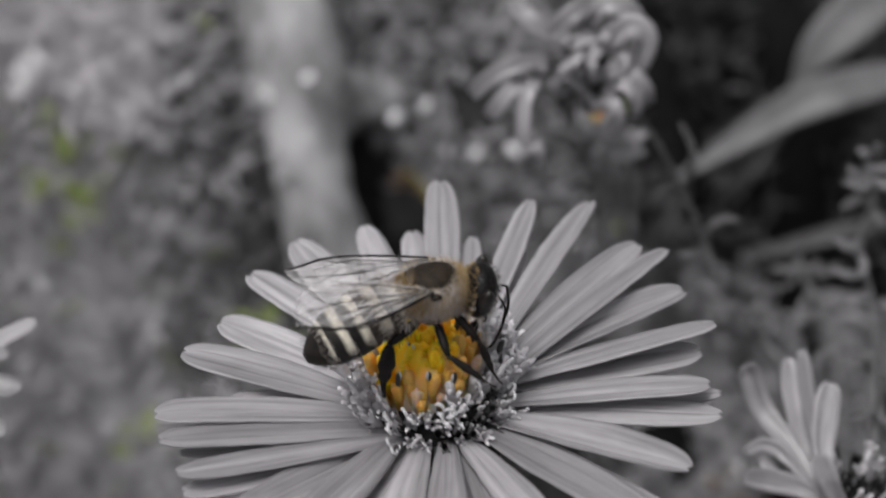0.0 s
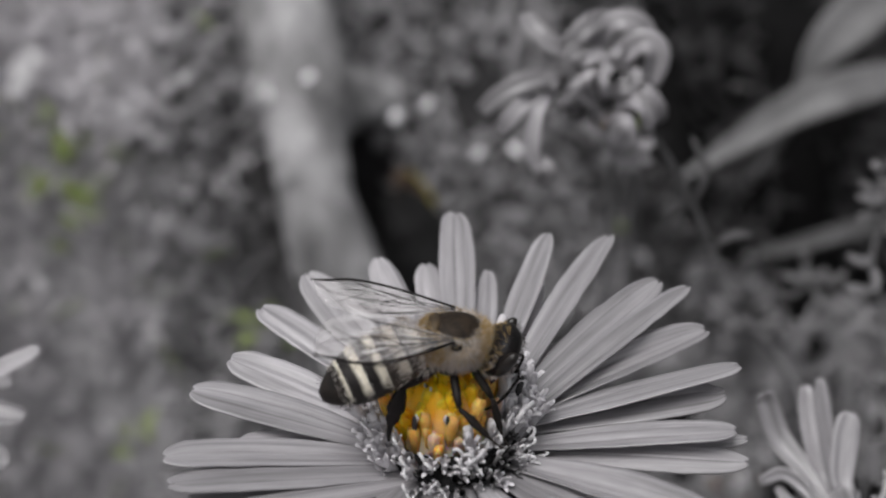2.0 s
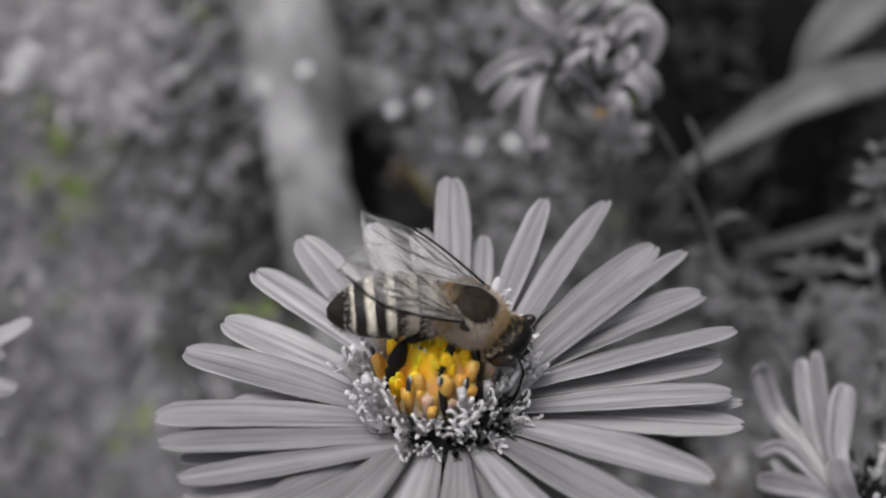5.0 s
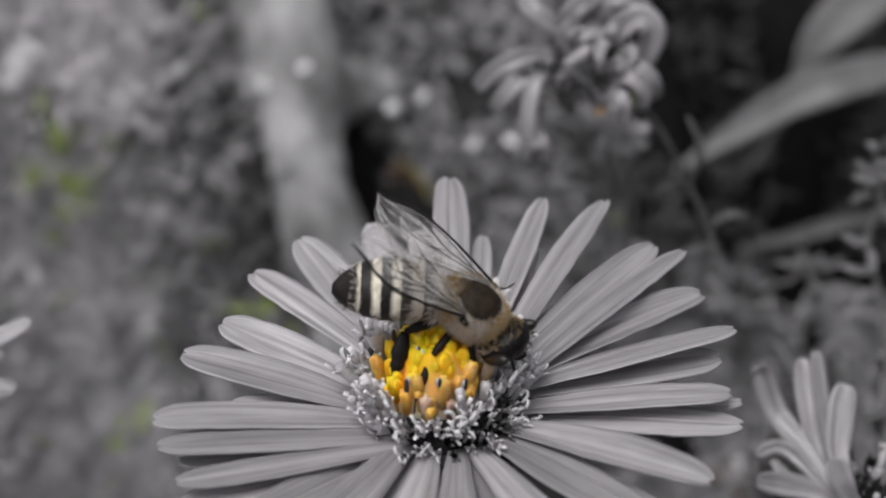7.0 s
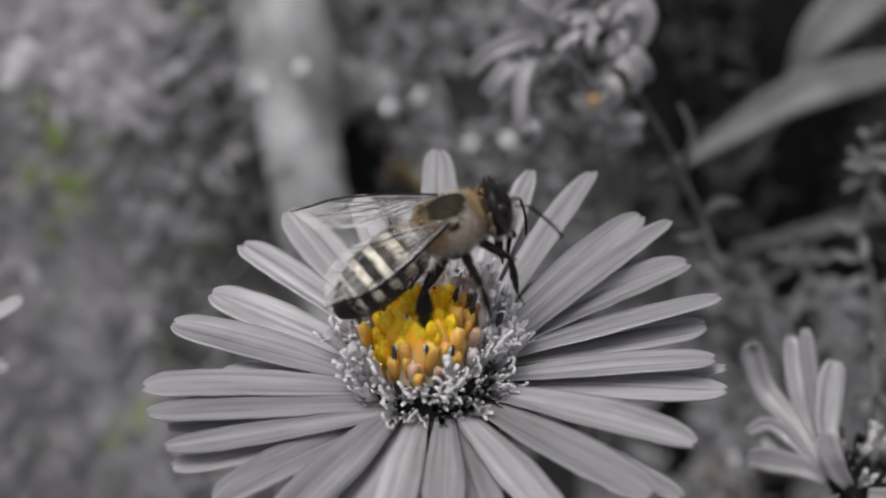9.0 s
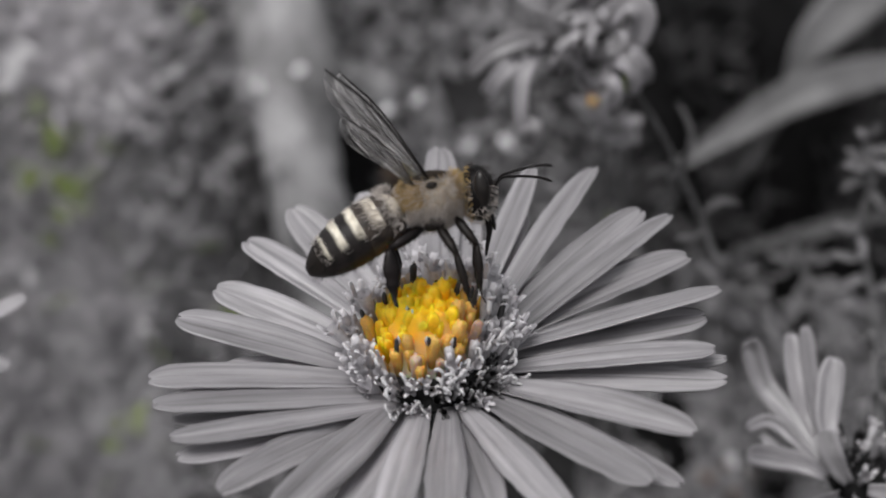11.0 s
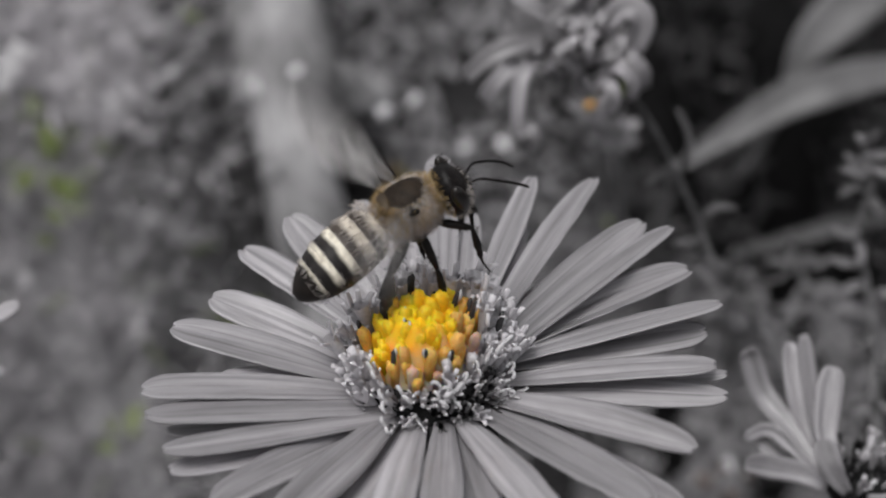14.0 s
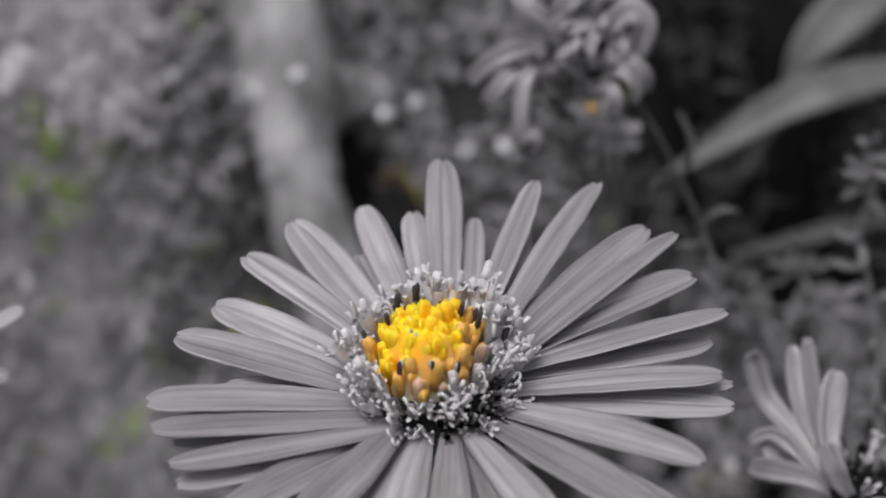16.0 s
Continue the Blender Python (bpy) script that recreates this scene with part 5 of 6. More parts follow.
THIGH = {"front": 2.3, "middle": 2.5, "hind": 2.6}


def leg_pose(kind, side, thigh, shin):
    """Poses of thigh (in the bee) and shin (in the thigh) from two directions."""
    h = HIPS[kind]
    up = (0.3, side * 0.8, 0.5)
    a = aim((h[0] * MM, side * h[1] * MM, h[2] * MM), (thigh[0], side * thigh[1], thigh[2]), up)
    knee = a @ Vector((THIGH[kind] * MM, 0, 0))
    b = aim(knee, (shin[0], side * shin[1], shin[2]), up)
    return a, a.inverted() @ b


# thigh and shin directions, outward positive
STANCE = {
    "stand": {"front": ((0.6, 0.6, -0.6), (0.3, 0.2, -1.0)), "middle": ((0.2, 0.8, -0.5), (0.8, 0.4, -0.6)), "hind": ((-0.8, 0.6, -0.15), (-0.25, 0.35, -0.95))},
    "dig": {"front": ((0.6, 0.6, -0.5), (0.5, 0.4, -0.8)), "middle": ((0.0, 0.9, -0.3), (0.35, 0.8, -0.5)), "hind": ((-0.5, 0.7, -0.5), (0.4, 0.7, -0.5))},
    "tall": {"front": ((0.4, 0.4, -0.85), (-0.15, 0.05, -1.0)), "middle": ((0.3, 0.6, -0.8), (0.05, 0.1, -1.0)), "hind": ((-1.0, 0.5, -0.35), (-0.15, 0.1, -1.0))},
    "reach": {"front": ((0.75, 0.4, -0.4), (-0.1, 0.1, -1.0)), "middle": ((-0.05, 0.5, -0.85), (-0.15, 0.1, -1.0)), "hind": ((-0.9, 0.6, -0.4), (-0.55, 0.1, -1.0))},
    "fly": {"front": ((0.2, 0.9, -0.3), (-0.5, 0.7, -0.5)), "middle": ((-0.2, 0.9, -0.3), (-0.7, 0.55, -0.4)), "hind": ((-0.6, 0.7, -0.3), (-0.9, 0.25, -0.3))},
    "hang": {"front": ((0.2, 0.9, -0.3), (-0.5, 0.7, -0.5)), "middle": ((-0.2, 0.9, -0.3), (-0.45, 0.9, -0.15)), "hind": ((-0.35, 0.9, -0.15), (-0.85, 0.5, -0.05))},
}


def honey_bee():
    bee = root("honey_bee", pose(0, 0, 0.3), "honey bee with fuzzy brown thorax and cream-banded abdomen", "bee")
    parts = {"bee": bee}
    # thorax and its coat
    v, f, u = ovoid(2.15 * MM, 1.8 * MM, 1.75 * MM, 28, 16, 0.0, 0.04, 2)
    def crown(d):
        return d.z > 0.36 and (d.x - 0.03) ** 2 / 0.46 + d.y ** 2 / 0.52 < 1
    thorax = part("thorax", mesh_of("thorax", v, f, thorax_material(), u), bee)
    v, f, u = ovoid(0.6 * MM, 1.1 * MM, 0.4 * MM, 16, 8)
    part("scutellum", mesh_of("scutellum", v, f, plain_material("scutellum_brown", (0.02, 0.013, 0.007), (0.07, 0.045, 0.02), 900, 0.6), u), thorax, pose(-1.45 * MM, 0, 1.12 * MM, 0, -38, 0))
    r = (2.1 * MM, 1.75 * MM, 1.7 * MM)
    hairs(3600, (0, 0, 0), r, lambda d, q: d.z > -0.15 and not crown(d) and (d.x < -0.25 or d.x > 0.72 or q.random() < 0.18), 0.7 * MM, FUR_BROWN, "amber_coat", thorax, 61, (-0.4, 0, 0), 0.000018)
    hairs(220, (0, 0, 0), r, lambda d, q: d.z > 0.25, 0.30 * MM, FUR_DARK, "short_coat", thorax, 62, (-0.4, 0, 0), 0.000018)
    hairs(9000, (0, 0, 0), r, lambda d, q: not crown(d) and d.z < 0.75, 0.55 * MM, FUR_PALE, "pale_coat", thorax, 63, (-0.5, 0, -0.3), 0.000014)
    # head
    head = part("head", mesh_of("head", *(lambda p: (p[0], p[1], CHITIN, p[2]))(ovoid(1.12 * MM, 1.95 * MM, 1.95 * MM, 24, 16, 0.15, 0.03, 5))), bee)
    parts["head"] = head
    for _, s in SIDES:
        v, f, u = ovoid(0.50 * MM, 0.50 * MM, 1.28 * MM, 20, 14)
        part("eye", mesh_of("eye", v, f, EYE, u), head, pose(0.18 * MM, s * 1.50 * MM, 0.20 * MM, s * -12, 0, s * 12), "glossy black compound eye")
        # elbowed feeler: short scape, long thin lash
        pts = smooth_line([Vector(p) * MM for p in ((0, 0, 0), (0.45, s * 0.3, 0.25), (0.95, s * 0.55, 0.35), (1.5, s * 0.75, 0.1), (2.3, s * 0.95, -0.35), (3.1, s * 1.05, -0.95), (3.6, s * 1.0, -1.5))], 4)
        feeler = part("antenna", mesh_of("antenna", *tube(pts, [0.075 * MM] * 8 + [0.10 * MM] * (len(pts) - 10) + [0.09 * MM, 0.05 * MM], 8)[:2], CHITIN), head, pose(1.02 * MM, s * 0.35 * MM, 0.1 * MM), "thin black elbowed antenna")
        parts[("antenna", s)] = feeler
        pts = smooth_line([Vector(p) * MM for p in ((0.6, s * 0.6, -1.4), (0.8, s * 0.55, -2.0), (0.9, s * 0.15, -2.4))], 3)
        part("mandible", mesh_of("mandible", *tube(pts, [0.24 * MM, 0.22 * MM, 0.2 * MM, 0.17 * MM, 0.14 * MM, 0.1 * MM, 0.06 * MM], 8)[:2], CHITIN), head)
    pts = smooth_line([Vector(p) * MM for p in ((0.5, 0, -1.6), (0.55, 0, -2.4), (0.35, 0, -3.3), (0.2, 0, -4.0))], 3)
    part("tongue", mesh_of("tongue", *tube(pts, [0.26 * MM - 0.02 * MM * i for i in range(10)], 8)[:2], CHITIN), head)
    hairs(130, (0, 0, 0), (1.15 * MM, 1.88 * MM, 1.95 * MM), lambda d, q: d.z > 0.0 and abs(d.y) < 0.75 or d.x > 0.6 and d.z > -0.6, 0.34 * MM, FUR_DARK, "face_hair", head, 64, (0.1, 0, 0))
    hairs(240, (0, 0, 0), (1.12 * MM, 1.9 * MM, 1.9 * MM), lambda d, q: d.x > 0.3 and abs(d.y) < 0.8 and -0.9 < d.z < 0.25, 0.28 * MM, FUR_PALE, "pale_face_hair", head, 69, (0.1, 0, -0.3), 0.00002)
    hairs(300, (0, 0, 0), (1.08 * MM, 1.90 * MM, 1.88 * MM), lambda d, q: -0.9 < d.x < -0.4, 0.28 * MM, FUR_BROWN, "neck_hair", head, 68, (-0.2, 0, 0), 0.00002)
    hairs(200, (0, 0, 0), (1.10 * MM, 1.92 * MM, 1.92 * MM), lambda d, q: -0.75 < d.x < 0.3 and (d.z < -0.45 or d.x < -0.35 and d.z < 0.4), 0.24 * MM, FUR_PALE, "cheek_hair", head, 71, (0, 0, 0), 0.000018)
    for _, s in SIDES:
        v, f, u = ovoid(0.36 * MM, 0.22 * MM, 0.24 * MM, 14, 8, 0, 0.1, 3)
        part("tegula", mesh_of("tegula", v, f, LEG, u), thorax, pose(0.1 * MM, s * 1.72 * MM, 0.85 * MM, s * -30, 0, 0), "dark scale at the wing root")
        v, f, u = ovoid(0.75 * MM, 0.4 * MM, 0.6 * MM, 14, 8, 0, 0.2, 4)
        part("coxa", mesh_of("coxa", v, f, CHITIN, u), thorax, pose(-0.3 * MM, s * 1.0 * MM, -1.45 * MM), "black hip plate")
    # abdomen in overlapping rings
    prof = [(0, 0.6), (0.05, 1.2), (0.13, 1.72), (0.27, 1.94), (0.45, 2.0), (0.62, 1.88), (0.78, 1.52), (0.9, 0.98), (0.97, 0.5), (1.0, 0.18)]
    cuts = (0.03, 0.20, 0.39, 0.56, 0.73, 1.0)
    waist = part("abdomen", mesh_of("abdomen", *(lambda p: (p[0], p[1], CHITIN, p[2]))(tube([(-s * (ABDOMEN - 0.2) * MM, 0, -0.45 * MM * s * s) for s, _ in prof], [q * 0.8 * MM for _, q in prof], 24))), bee)
    parts["abdomen"] = waist
    for k, (a, b) in enumerate(zip(cuts, cuts[1:])):
        mat = BAND_GREY if k < 2 else BAND_END if k == 4 else BAND
        part("tergite", tergite(a, b, prof, mat, k == 4), waist, None, "black end ring behind a cream band" if k == 4 else "dark ring with a cream felt band")
    for k, (a, b) in enumerate(zip(cuts, cuts[1:])):
        felt_band(150 if k < 2 else 170, a, b, prof, (0.75 if k < 2 else 0.40), (0.55 if k < 2 else 0.17) * MM, waist, 80 + k)
    hairs(480, (-0.75 * MM, 0, 0), (0.9 * MM, 2.0 * MM, 1.85 * MM), lambda d, q: d.z > -0.5, 0.6 * MM, FUR_PALE, "waist_coat", waist, 65, (-0.7, 0, 0))
    hairs(420, (-3.9 * MM, 0, -0.25 * MM), (3.5 * MM, 1.82 * MM, 1.55 * MM), lambda d, q: d.z < 0.25 and abs(d.x) < 0.9, 0.4 * MM, FUR_DARK, "belly_hair", waist, 66, (-0.9, 0, 0), 0.00002)
    hairs(260, (-3.7 * MM, 0, -0.2 * MM), (3.4 * MM, 1.86 * MM, 1.62 * MM), lambda d, q: d.z > 0.0 and d.x > -0.75, 0.25 * MM, FUR_DARK, "back_hair", waist, 67, (-1.2, 0, 0), 0.000016)
    # wings
    fore, hind = wing_mesh(9.2 * MM, 2.9 * MM, True), wing_mesh(6.4 * MM, 2.1 * MM, False)
    for nm, s in SIDES:
        for key, (me, veins) in (("fore", fore), ("hind", hind)):
            w = part(key + "wing", me, bee, wing_pose(s, 20, 12, key == "hind"))
            for ve in veins:
                part("vein", ve, w)
            parts[(nm, key)] = w
    # legs
    for kind in HIPS:
        for nm, s in SIDES:
            t = THIGH[kind]
            up = tube([(0, 0, 0), (0.3 * t * MM, 0, 0), (0.7 * t * MM, 0, 0), (t * MM, 0, 0)], [q * MM * (1.0 if kind == "hind" else 0.78) for q in (0.24, 0.38, 0.35, 0.2)], 9)
            a, b = leg_pose(kind, s, *STANCE["stand"][kind])
            thigh = part(kind + "_leg", mesh_of(kind + "_leg", *up[:2], CHITIN if kind == "hind" else LEG), bee, a, "black hairy leg")
            big = 1.08 if kind == "hind" else 0.50
            low = tube(smooth_line([Vector(p) * MM for p in ((0, 0, 0), (0.8, 0, 0.05), (1.9, 0, 0.02), (2.6, 0, 0), (3.1, 0, -0.05), (3.7, 0, -0.1), (4.3, 0, -0.05), (4.9, 0.05, 0.2), (5.3, 0.1, 0.5))], 2),
                       [q * MM * big for q in (0.2, 0.34, 0.42, 0.5, 0.56, 0.56, 0.44, 0.4, 0.44, 0.42, 0.28, 0.2, 0.17, 0.15, 0.14, 0.12, 0.08)], 9)
            lw = [Vector((p.x * 0.68, p.y, p.z * (0.55 if kind == "hind" else 0.9))) for p in low[0]]
            shin = part("shin", mesh_of("shin", lw, low[1], CHITIN if kind == "hind" else LEG), thigh, b, "dark flattened shin and foot")
            h = hairs(130, (1.6 * MM, 0, 0), (1.6 * MM, 0.42 * big * MM, 0.3 * big * MM), lambda d, q: True, 0.32 * MM, FUR_DARK if kind != "hind" else CHITIN, "bristles", thigh, 70 + len(kind), (0.5, 0, 0), 0.000022)
            h.matrix_basis = Matrix.Translation((-0.4 * MM, 0, 0))
            parts[(nm, kind, "thigh")], parts[(nm, kind, "shin")] = thigh, shin
    return parts


BEE = honey_bee()


# ---------------------------------------------------------------- what moves
def motions():
    walk(aster, [
        (0, pose(0.00000, 0.00045, 0.24995, 6.46, -0.33, 0.43)),
        (0.5, pose(0.00002, 0.00003, 0.25023, 5.61, 0.05, 0.09)),
        (1, pose(-0.00002, 0.00031, 0.25009, 5.35, 0.08, -0.24)),
        (1.5, pose(0.00003, -0.00007, 0.25028, 5.15, 0.09, -0.04)),
        (2, pose(0.00004, -0.00004, 0.25027, 5.33, 0.24, 0.24)),
        (2.5, pose(-0.00000, 0.00022, 0.25014, 5.61, 0.15, 0.11)),
        (3, pose(0.00009, -0.00001, 0.25031, 5.72, 0.28, 0.46)),
        (3.5, pose(0.00007, 0.00021, 0.25006, 6.20, 0.22, 0.98)),
        (4, pose(0.00008, 0.00003, 0.25020, 6.44, 0.20, 0.50)),
        (6.5, pose(0.00003, -0.00004, 0.25024, 6.32, 0.24, -0.16)),
        (7, pose(0.00001, 0.00001, 0.25023, 6.33, -0.02, -0.00)),
        (7.5, pose(0.00005, 0.00016, 0.25016, 6.40, 0.05, 0.06)),
        (8, pose(0.00004, 0.00024, 0.25008, 6.55, -0.03, 0.46)),
        (8.5, pose(0.00006, 0.00026, 0.25005, 6.97, -0.05, 0.50)),
        (9, pose(-0.00001, 0.00039, 0.25000, 7.49, -0.17, 0.19)),
        (11.5, pose(-0.00006, 0.00069, 0.24996, 7.20, -0.70, -0.30)),
        (12, pose(-0.00017, 0.00049, 0.24987, 7.71, -0.28, -1.17)),
        (12.5, pose(0.00001, 0.00015, 0.25010, 7.45, -0.17, -0.29)),
        (13, pose(-0.00011, 0.00044, 0.24984, 7.68, -0.42, -0.01)),
        (13.5, pose(-0.00010, 0.00039, 0.24984, 7.67, -0.44, -0.17)),
        (14, pose(0.00001, 0.00050, 0.24999, 7.01, -0.33, -0.46)),
        (14.5, pose(0.00004, 0.00015, 0.25001, 7.38, -0.04, -0.83)),
        (15, pose(0.00016, -0.00051, 0.25025, 6.71, 0.16, -0.09)),
        (15.5, pose(-0.00000, 0.00007, 0.24997, 7.56, -0.14, 0.17)),
        (16, pose(0.00000, 0.00000, 0.25000, 8.00, -0.00, 0.00)),
    ])
    walk(BEE["bee"], [
        (0, pose(0.00005, -0.00234, 0.26028, 12.38, -5.04, 4.26)),
        (0.5, pose(-0.00004, -0.00261, 0.26036, 10.73, 0.89, -0.35)),
        (1, pose(0.00010, -0.00220, 0.25975, 7.68, 2.60, -2.11)),
        (1.5, pose(0.00036, -0.00193, 0.25977, 7.48, 3.86, -2.94)),
        (2, pose(0.00032, -0.00140, 0.25922, 7.30, 2.24, -1.57)),
        (2.5, pose(0.00009, -0.00094, 0.25907, 7.79, 1.90, -0.91)),
        (3, pose(0.00073, -0.00122, 0.25916, 8.04, 8.40, -5.08)),
        (3.5, pose(0.00138, -0.00089, 0.25908, 10.13, 13.68, -8.04)),
        (4, pose(0.00167, -0.00150, 0.25831, 15.25, 17.75, -11.56)),
        (6.5, pose(0.00162, -0.00078, 0.25797, 19.12, 30.18, -22.59)),
        (7, pose(0.00183, -0.00069, 0.25815, 18.36, 32.01, -23.99)),
        (7.5, pose(0.00151, -0.00089, 0.25855, 19.19, 26.42, -18.17)),
        (8, pose(0.00160, -0.00178, 0.25859, 16.98, 20.67, -13.29)),
        (8.5, pose(0.00108, -0.00110, 0.25963, 11.15, -1.73, 1.35)),
        (9, pose(0.00126, 0.00011, 0.26140, 6.76, -20.32, 10.74)),
        (9.2, pose(0.00156, 0.00034, 0.26189, 2.23, -28.29, 15.11)),
        (10.2, pose(0.00072, 0.00079, 0.26200, -8.37, -13.67, 6.89)),
        (11.3, pose(-0.00018, 0.00129, 0.26229, -29.73, -10.35, 5.56)),
        (11.5, pose(0.00058, 0.00108, 0.26195, -32.65, -5.18, 2.40)),
        (12, pose(0.00137, 0.00097, 0.26098, -35.56, 8.94, -5.52)),
        (12.5, pose(0.00087, 0.00105, 0.26083, -30.86, -0.04, -0.52)),
        (13, pose(0.00000, 0.00103, 0.26065, -20.91, -2.21, 1.90)),
        (13.5, pose(-0.00062, 0.00142, 0.26119, -8.33, -6.56, 4.99)),
        (14, pose(-0.00136, 0.00191, 0.26202, 12.28, -23.17, 13.82)),
        (14.2, pose(-0.00134, 0.00193, 0.26217, 16.65, -25.62, 15.15)),
        (14.4, pose(-0.00159, 0.00160, 0.26380, 30.05, -38.16, 23.23)),
        (14.5, pose(-0.00265, 0.00192, 0.26447, 34.21, -42.65, 27.34)),
        (14.7, pose(-0.00208, 0.00331, 0.26514, 34.75, -46.36, 29.59)),
        (14.8, pose(-0.00188, 0.00467, 0.26565, 35.74, -49.02, 31.30)),
        (15, pose(-0.00096, 0.00727, 0.26858, 46.21, -48.87, 26.52)),
        (15.1, pose(-0.00046, 0.00845, 0.27079, 45.46, -56.12, 30.81)),
        (15.2, pose(-0.00042, 0.00950, 0.27276, 47.09, -57.96, 29.77)),
        (15.4, pose(0.00076, 0.01327, 0.27769, 55.38, -58.76, 21.48)),
        (15.7, pose(0.00258, 0.02048, 0.28685, 70.36, -57.40, 6.90)),
        (16, pose(0.00447, 0.02884, 0.29819, 84.49, -56.32, -6.14)),
    ])
    walk(BEE["abdomen"], [
        (0, pose(-0.0019, 0, -0.0002, 0, -11.9, 21.8)),
        (0.5, pose(-0.0019, 0, -0.0002, 0, -14.7, 25.0)),
        (1, pose(-0.0019, 0, -0.0002, 0, -21.4, 31.7)),
        (1.5, pose(-0.0019, 0, -0.0002, 0, -22.9, 33.6)),
        (2, pose(-0.0019, 0, -0.0002, 0, -15.8, 24.8)),
        (2.5, pose(-0.0019, 0, -0.0002, 0, -15.4, 24.7)),
        (3, pose(-0.0019, 0, -0.0002, 0, -17.4, 26.9)),
        (3.5, pose(-0.0019, 0, -0.0002, 0, -20.3, 32.3)),
        (4, pose(-0.0019, 0, -0.0002, 0, -15.0, 30.4)),
        (6.5, pose(-0.0019, 0, -0.0002, 0, -12.4, 34.3)),
        (7, pose(-0.0019, 0, -0.0002, 0, -12.9, 35.0)),
        (7.5, pose(-0.0019, 0, -0.0002, 0, -13.5, 33.4)),
        (8, pose(-0.0019, 0, -0.0002, 0, -9.4, 24.2)),
        (8.5, pose(-0.0019, 0, -0.0002, 0, -5.9, 15.0)),
        (9, pose(-0.0019, 0, -0.0002, 0, -7.8, 15.8)),
        (9.2, pose(-0.0019, 0, -0.0002, 0, -1.7, 10.7)),
        (10.2, pose(-0.0019, 0, -0.0002, 0, -12.4, 12.0)),
        (11.3, pose(-0.0019, 0, -0.0002, 0, -16.1, 5.6)),
        (11.5, pose(-0.0019, 0, -0.0002, 0, -16.3, 5.4)),
        (12, pose(-0.0019, 0, -0.0002, 0, -30.9, 3.5)),
        (12.5, pose(-0.0019, 0, -0.0002, 0, -15.6, 7.1)),
        (13, pose(-0.0019, 0, -0.0002, 0, -22.5, 11.4)),
        (13.5, pose(-0.0019, 0, -0.0002, 0, -32.0, 23.1)),
        (14, pose(-0.0019, 0, -0.0002, 0, -3.3, 12.6)),
        (14.2, pose(-0.0019, 0, -0.0002, 0, 0.3, 10.7)),
        (14.4, pose(-0.0019, 0, -0.0002, 0, 5.5, 7.2)),
        (14.5, pose(-0.0019, 0, -0.0002, 0, 3.3, 15.1)),
        (14.7, pose(-0.0019, 0, -0.0002, 0, 5.1, 8.5)),
        (14.8, pose(-0.0019, 0, -0.0002, 0, 7.7, 1.6)),
        (15, pose(-0.0019, 0, -0.0002, 0, 6.9, 2.4)),
        (15.1, pose(-0.0019, 0, -0.0002, 0, 7.7, -2.0)),
        (15.2, pose(-0.0019, 0, -0.0002, 0, 6.3, 2.6)),
        (15.4, pose(-0.0019, 0, -0.0002, 0, 5.3, 5.7)),
        (15.7, pose(-0.0019, 0, -0.0002, 0, 4.3, 8.2)),
        (16, pose(-0.0019, 0, -0.0002, 0, 3.6, 8.5)),
    ])
    nod = [(0, 18), (1.5, 30), (3.5, 34), (4.0, 30), (6.5, 28), (8, 32), (8.5, 14), (9, 8), (10.2, 8), (11.3, 10), (12.0, 14), (12.5, 12), (13.5, 10), (14.0, 0), (14.4, -6), (15, 4), (16, 4)]
    walk(BEE["head"], [(t, pose(2.85 * MM, 0, -0.25 * MM - 0.012 * MM * a, 0, a, 0)) for t, a in nod])
    # feelers: pitch of the right and left one
    for s, droop in ((-1, ((0, 62), (3.5, 58), (4.0, 30), (6.5, 20), (8, 26), (8.5, 10), (9.0, 24), (9.3, -10), (11.3, -42), (12, -34), (12.5, -32), (13.5, -8), (14, 4), (14.4, -10), (16, -10))),
                     (1, ((0, 40), (3.5, 44), (4.0, 48), (6.5, 36), (8, 40), (8.5, 20), (9.0, 55), (9.3, 0), (11.3, -26), (12, -24), (12.5, -20), (13.5, 2), (14, 8), (14.4, -4), (16, -4)))):
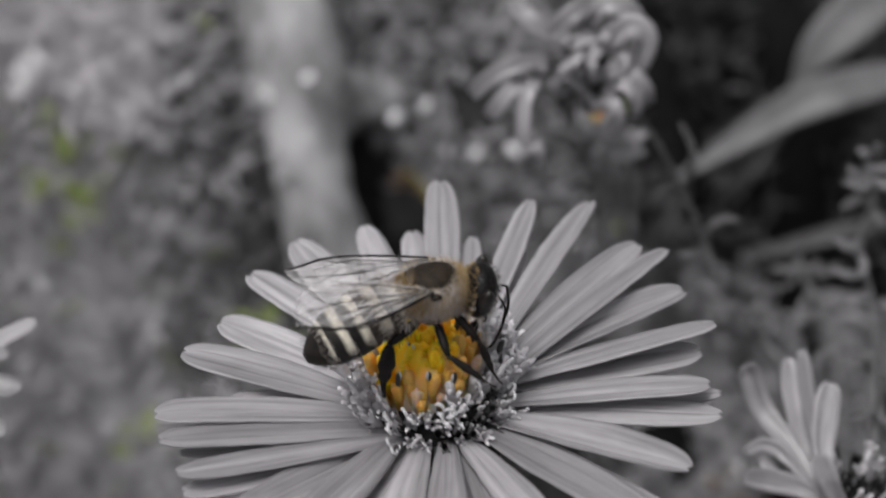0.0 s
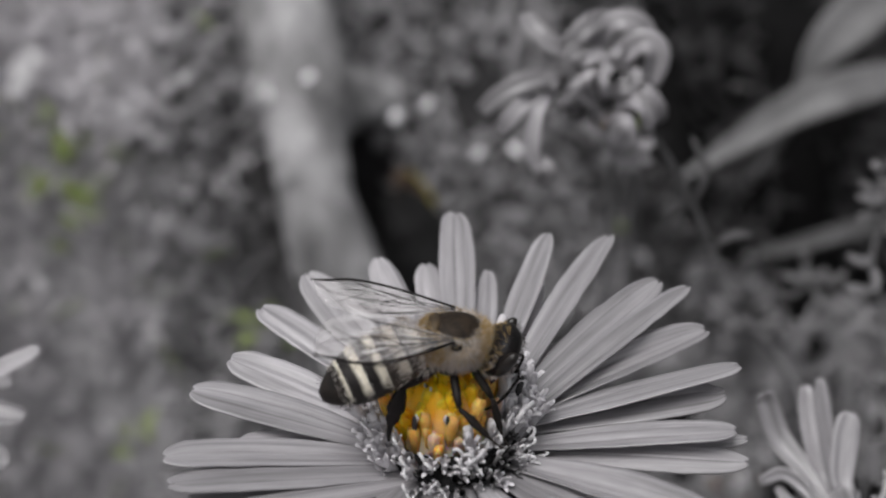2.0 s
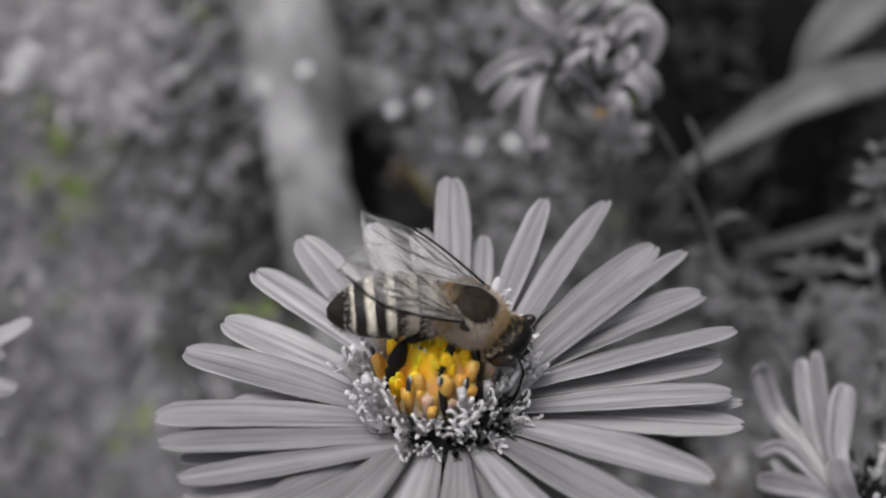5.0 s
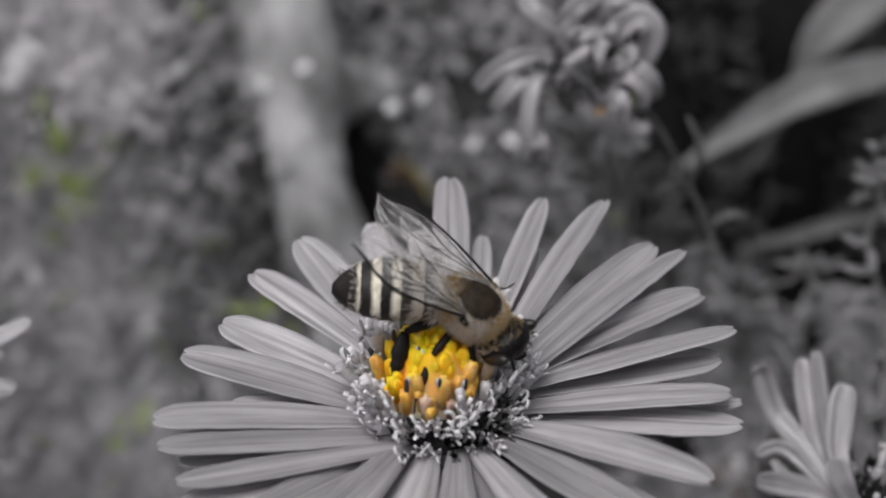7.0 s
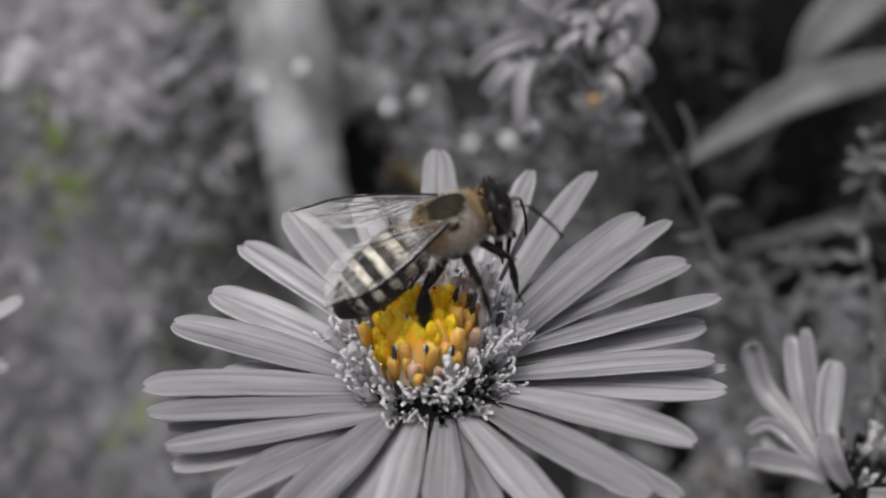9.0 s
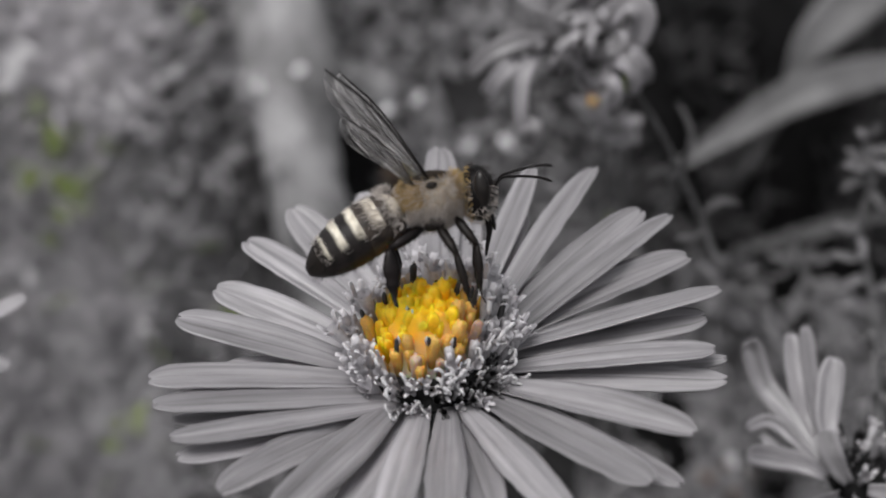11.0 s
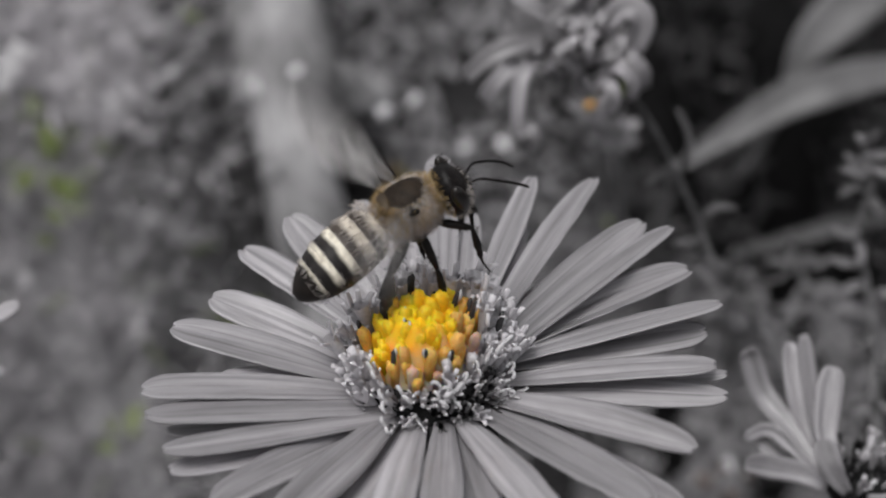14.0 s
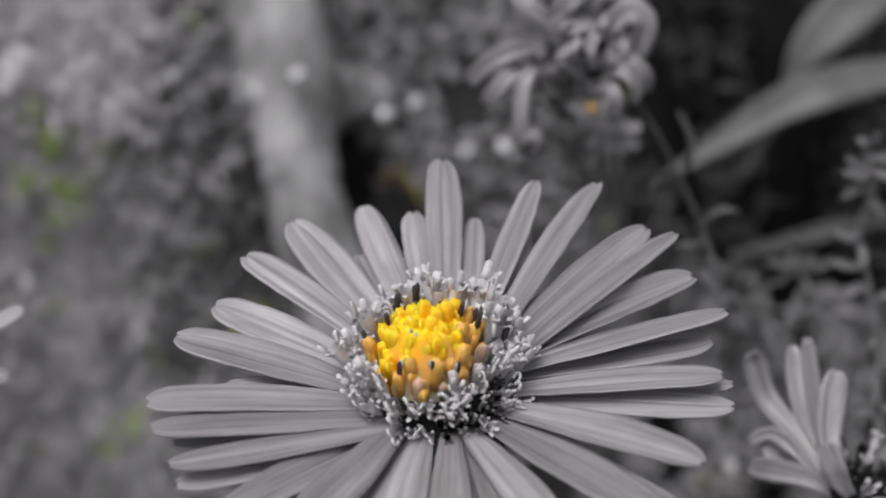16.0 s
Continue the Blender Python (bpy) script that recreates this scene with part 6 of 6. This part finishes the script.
        walk(BEE[("antenna", s)], [(t, pose(1.02 * MM, s * 0.35 * MM, 0.1 * MM, 0, a, 0)) for t, a in droop])
    # wings: sweep and lift, right then left
    beats = [
        (0, 30, 12, -6, 10), (1.5, 30, 12, -2, 10), (2.0, 32, 12, 2, 12), (3.5, 30, 0, -6, 2), (4.0, 26, 8, -4, 10), (6.5, 32, 28, -6, 16), (7.0, 30, 24, -6, 12), (8.0, 18, 16, 0, 10), (8.5, 18, 14, 18, 10), (9.0, 12, -10, 6, 18), (9.2, 14, -8, 22, 20), (11.5, 68, 10, 56, 34), (12.0, 48, 12, 26, 34), (12.5, 46, 16, 34, 30), (13.0, 62, 14, 42, 8), (13.5, 42, 22, 54, 2),
        (10.2, 24, 40, 30, 40), (11.2, 38, 60, 38, 62), (13.8, 42, 22, 54, 2)]
    beats.sort()
    # wing beats in flight
    for i in range(round(13.9 * FPS) // 2, round(15.95 * FPS) // 2):
        lift = 74 if i % 2 else -14
        beats.append((round((2 * i + 1) / FPS, 4), 72, lift, 72, lift))
    beats.append((16.0, 70, 60, 70, 60))
    for i, (nm, s) in enumerate(SIDES):
        for key in ("fore", "hind"):
            hind = key == "hind"
            walk(BEE[(nm, key)], [(b[0], wing_pose(s, b[1 + 2 * i] + (6 if hind else 0), b[2 + 2 * i] - (3 if hind else 0), hind, -24 if s < 0 and b[0] < 9.1 else 0)) for b in beats])
    # legs
    steps = [(0, "stand"), (1.5, "stand"), (3.5, "stand"), (4.0, "stand"), (6.0, "dig"), (8.0, "dig"), (8.4, "stand"), (8.8, "reach"), (9.2, "tall"), (11.3, "tall"), (12.0, "tall"), (12.6, "tall"), (13.0, "tall"), (13.6, "reach"), (14.15, "reach"), (14.4, "fly"), (14.9, "fly"), (16.0, "fly")]
    for kind in HIPS:
        for nm, s in SIDES:
            rows = [(t, leg_pose(kind, s, *STANCE["hang" if k == "fly" and s < 0 else k][kind])) for t, k in steps]
            walk(BEE[(nm, kind, "thigh")], [(t, p[0]) for t, p in rows])
            walk(BEE[(nm, kind, "shin")], [(t, p[1]) for t, p in rows])


motions()
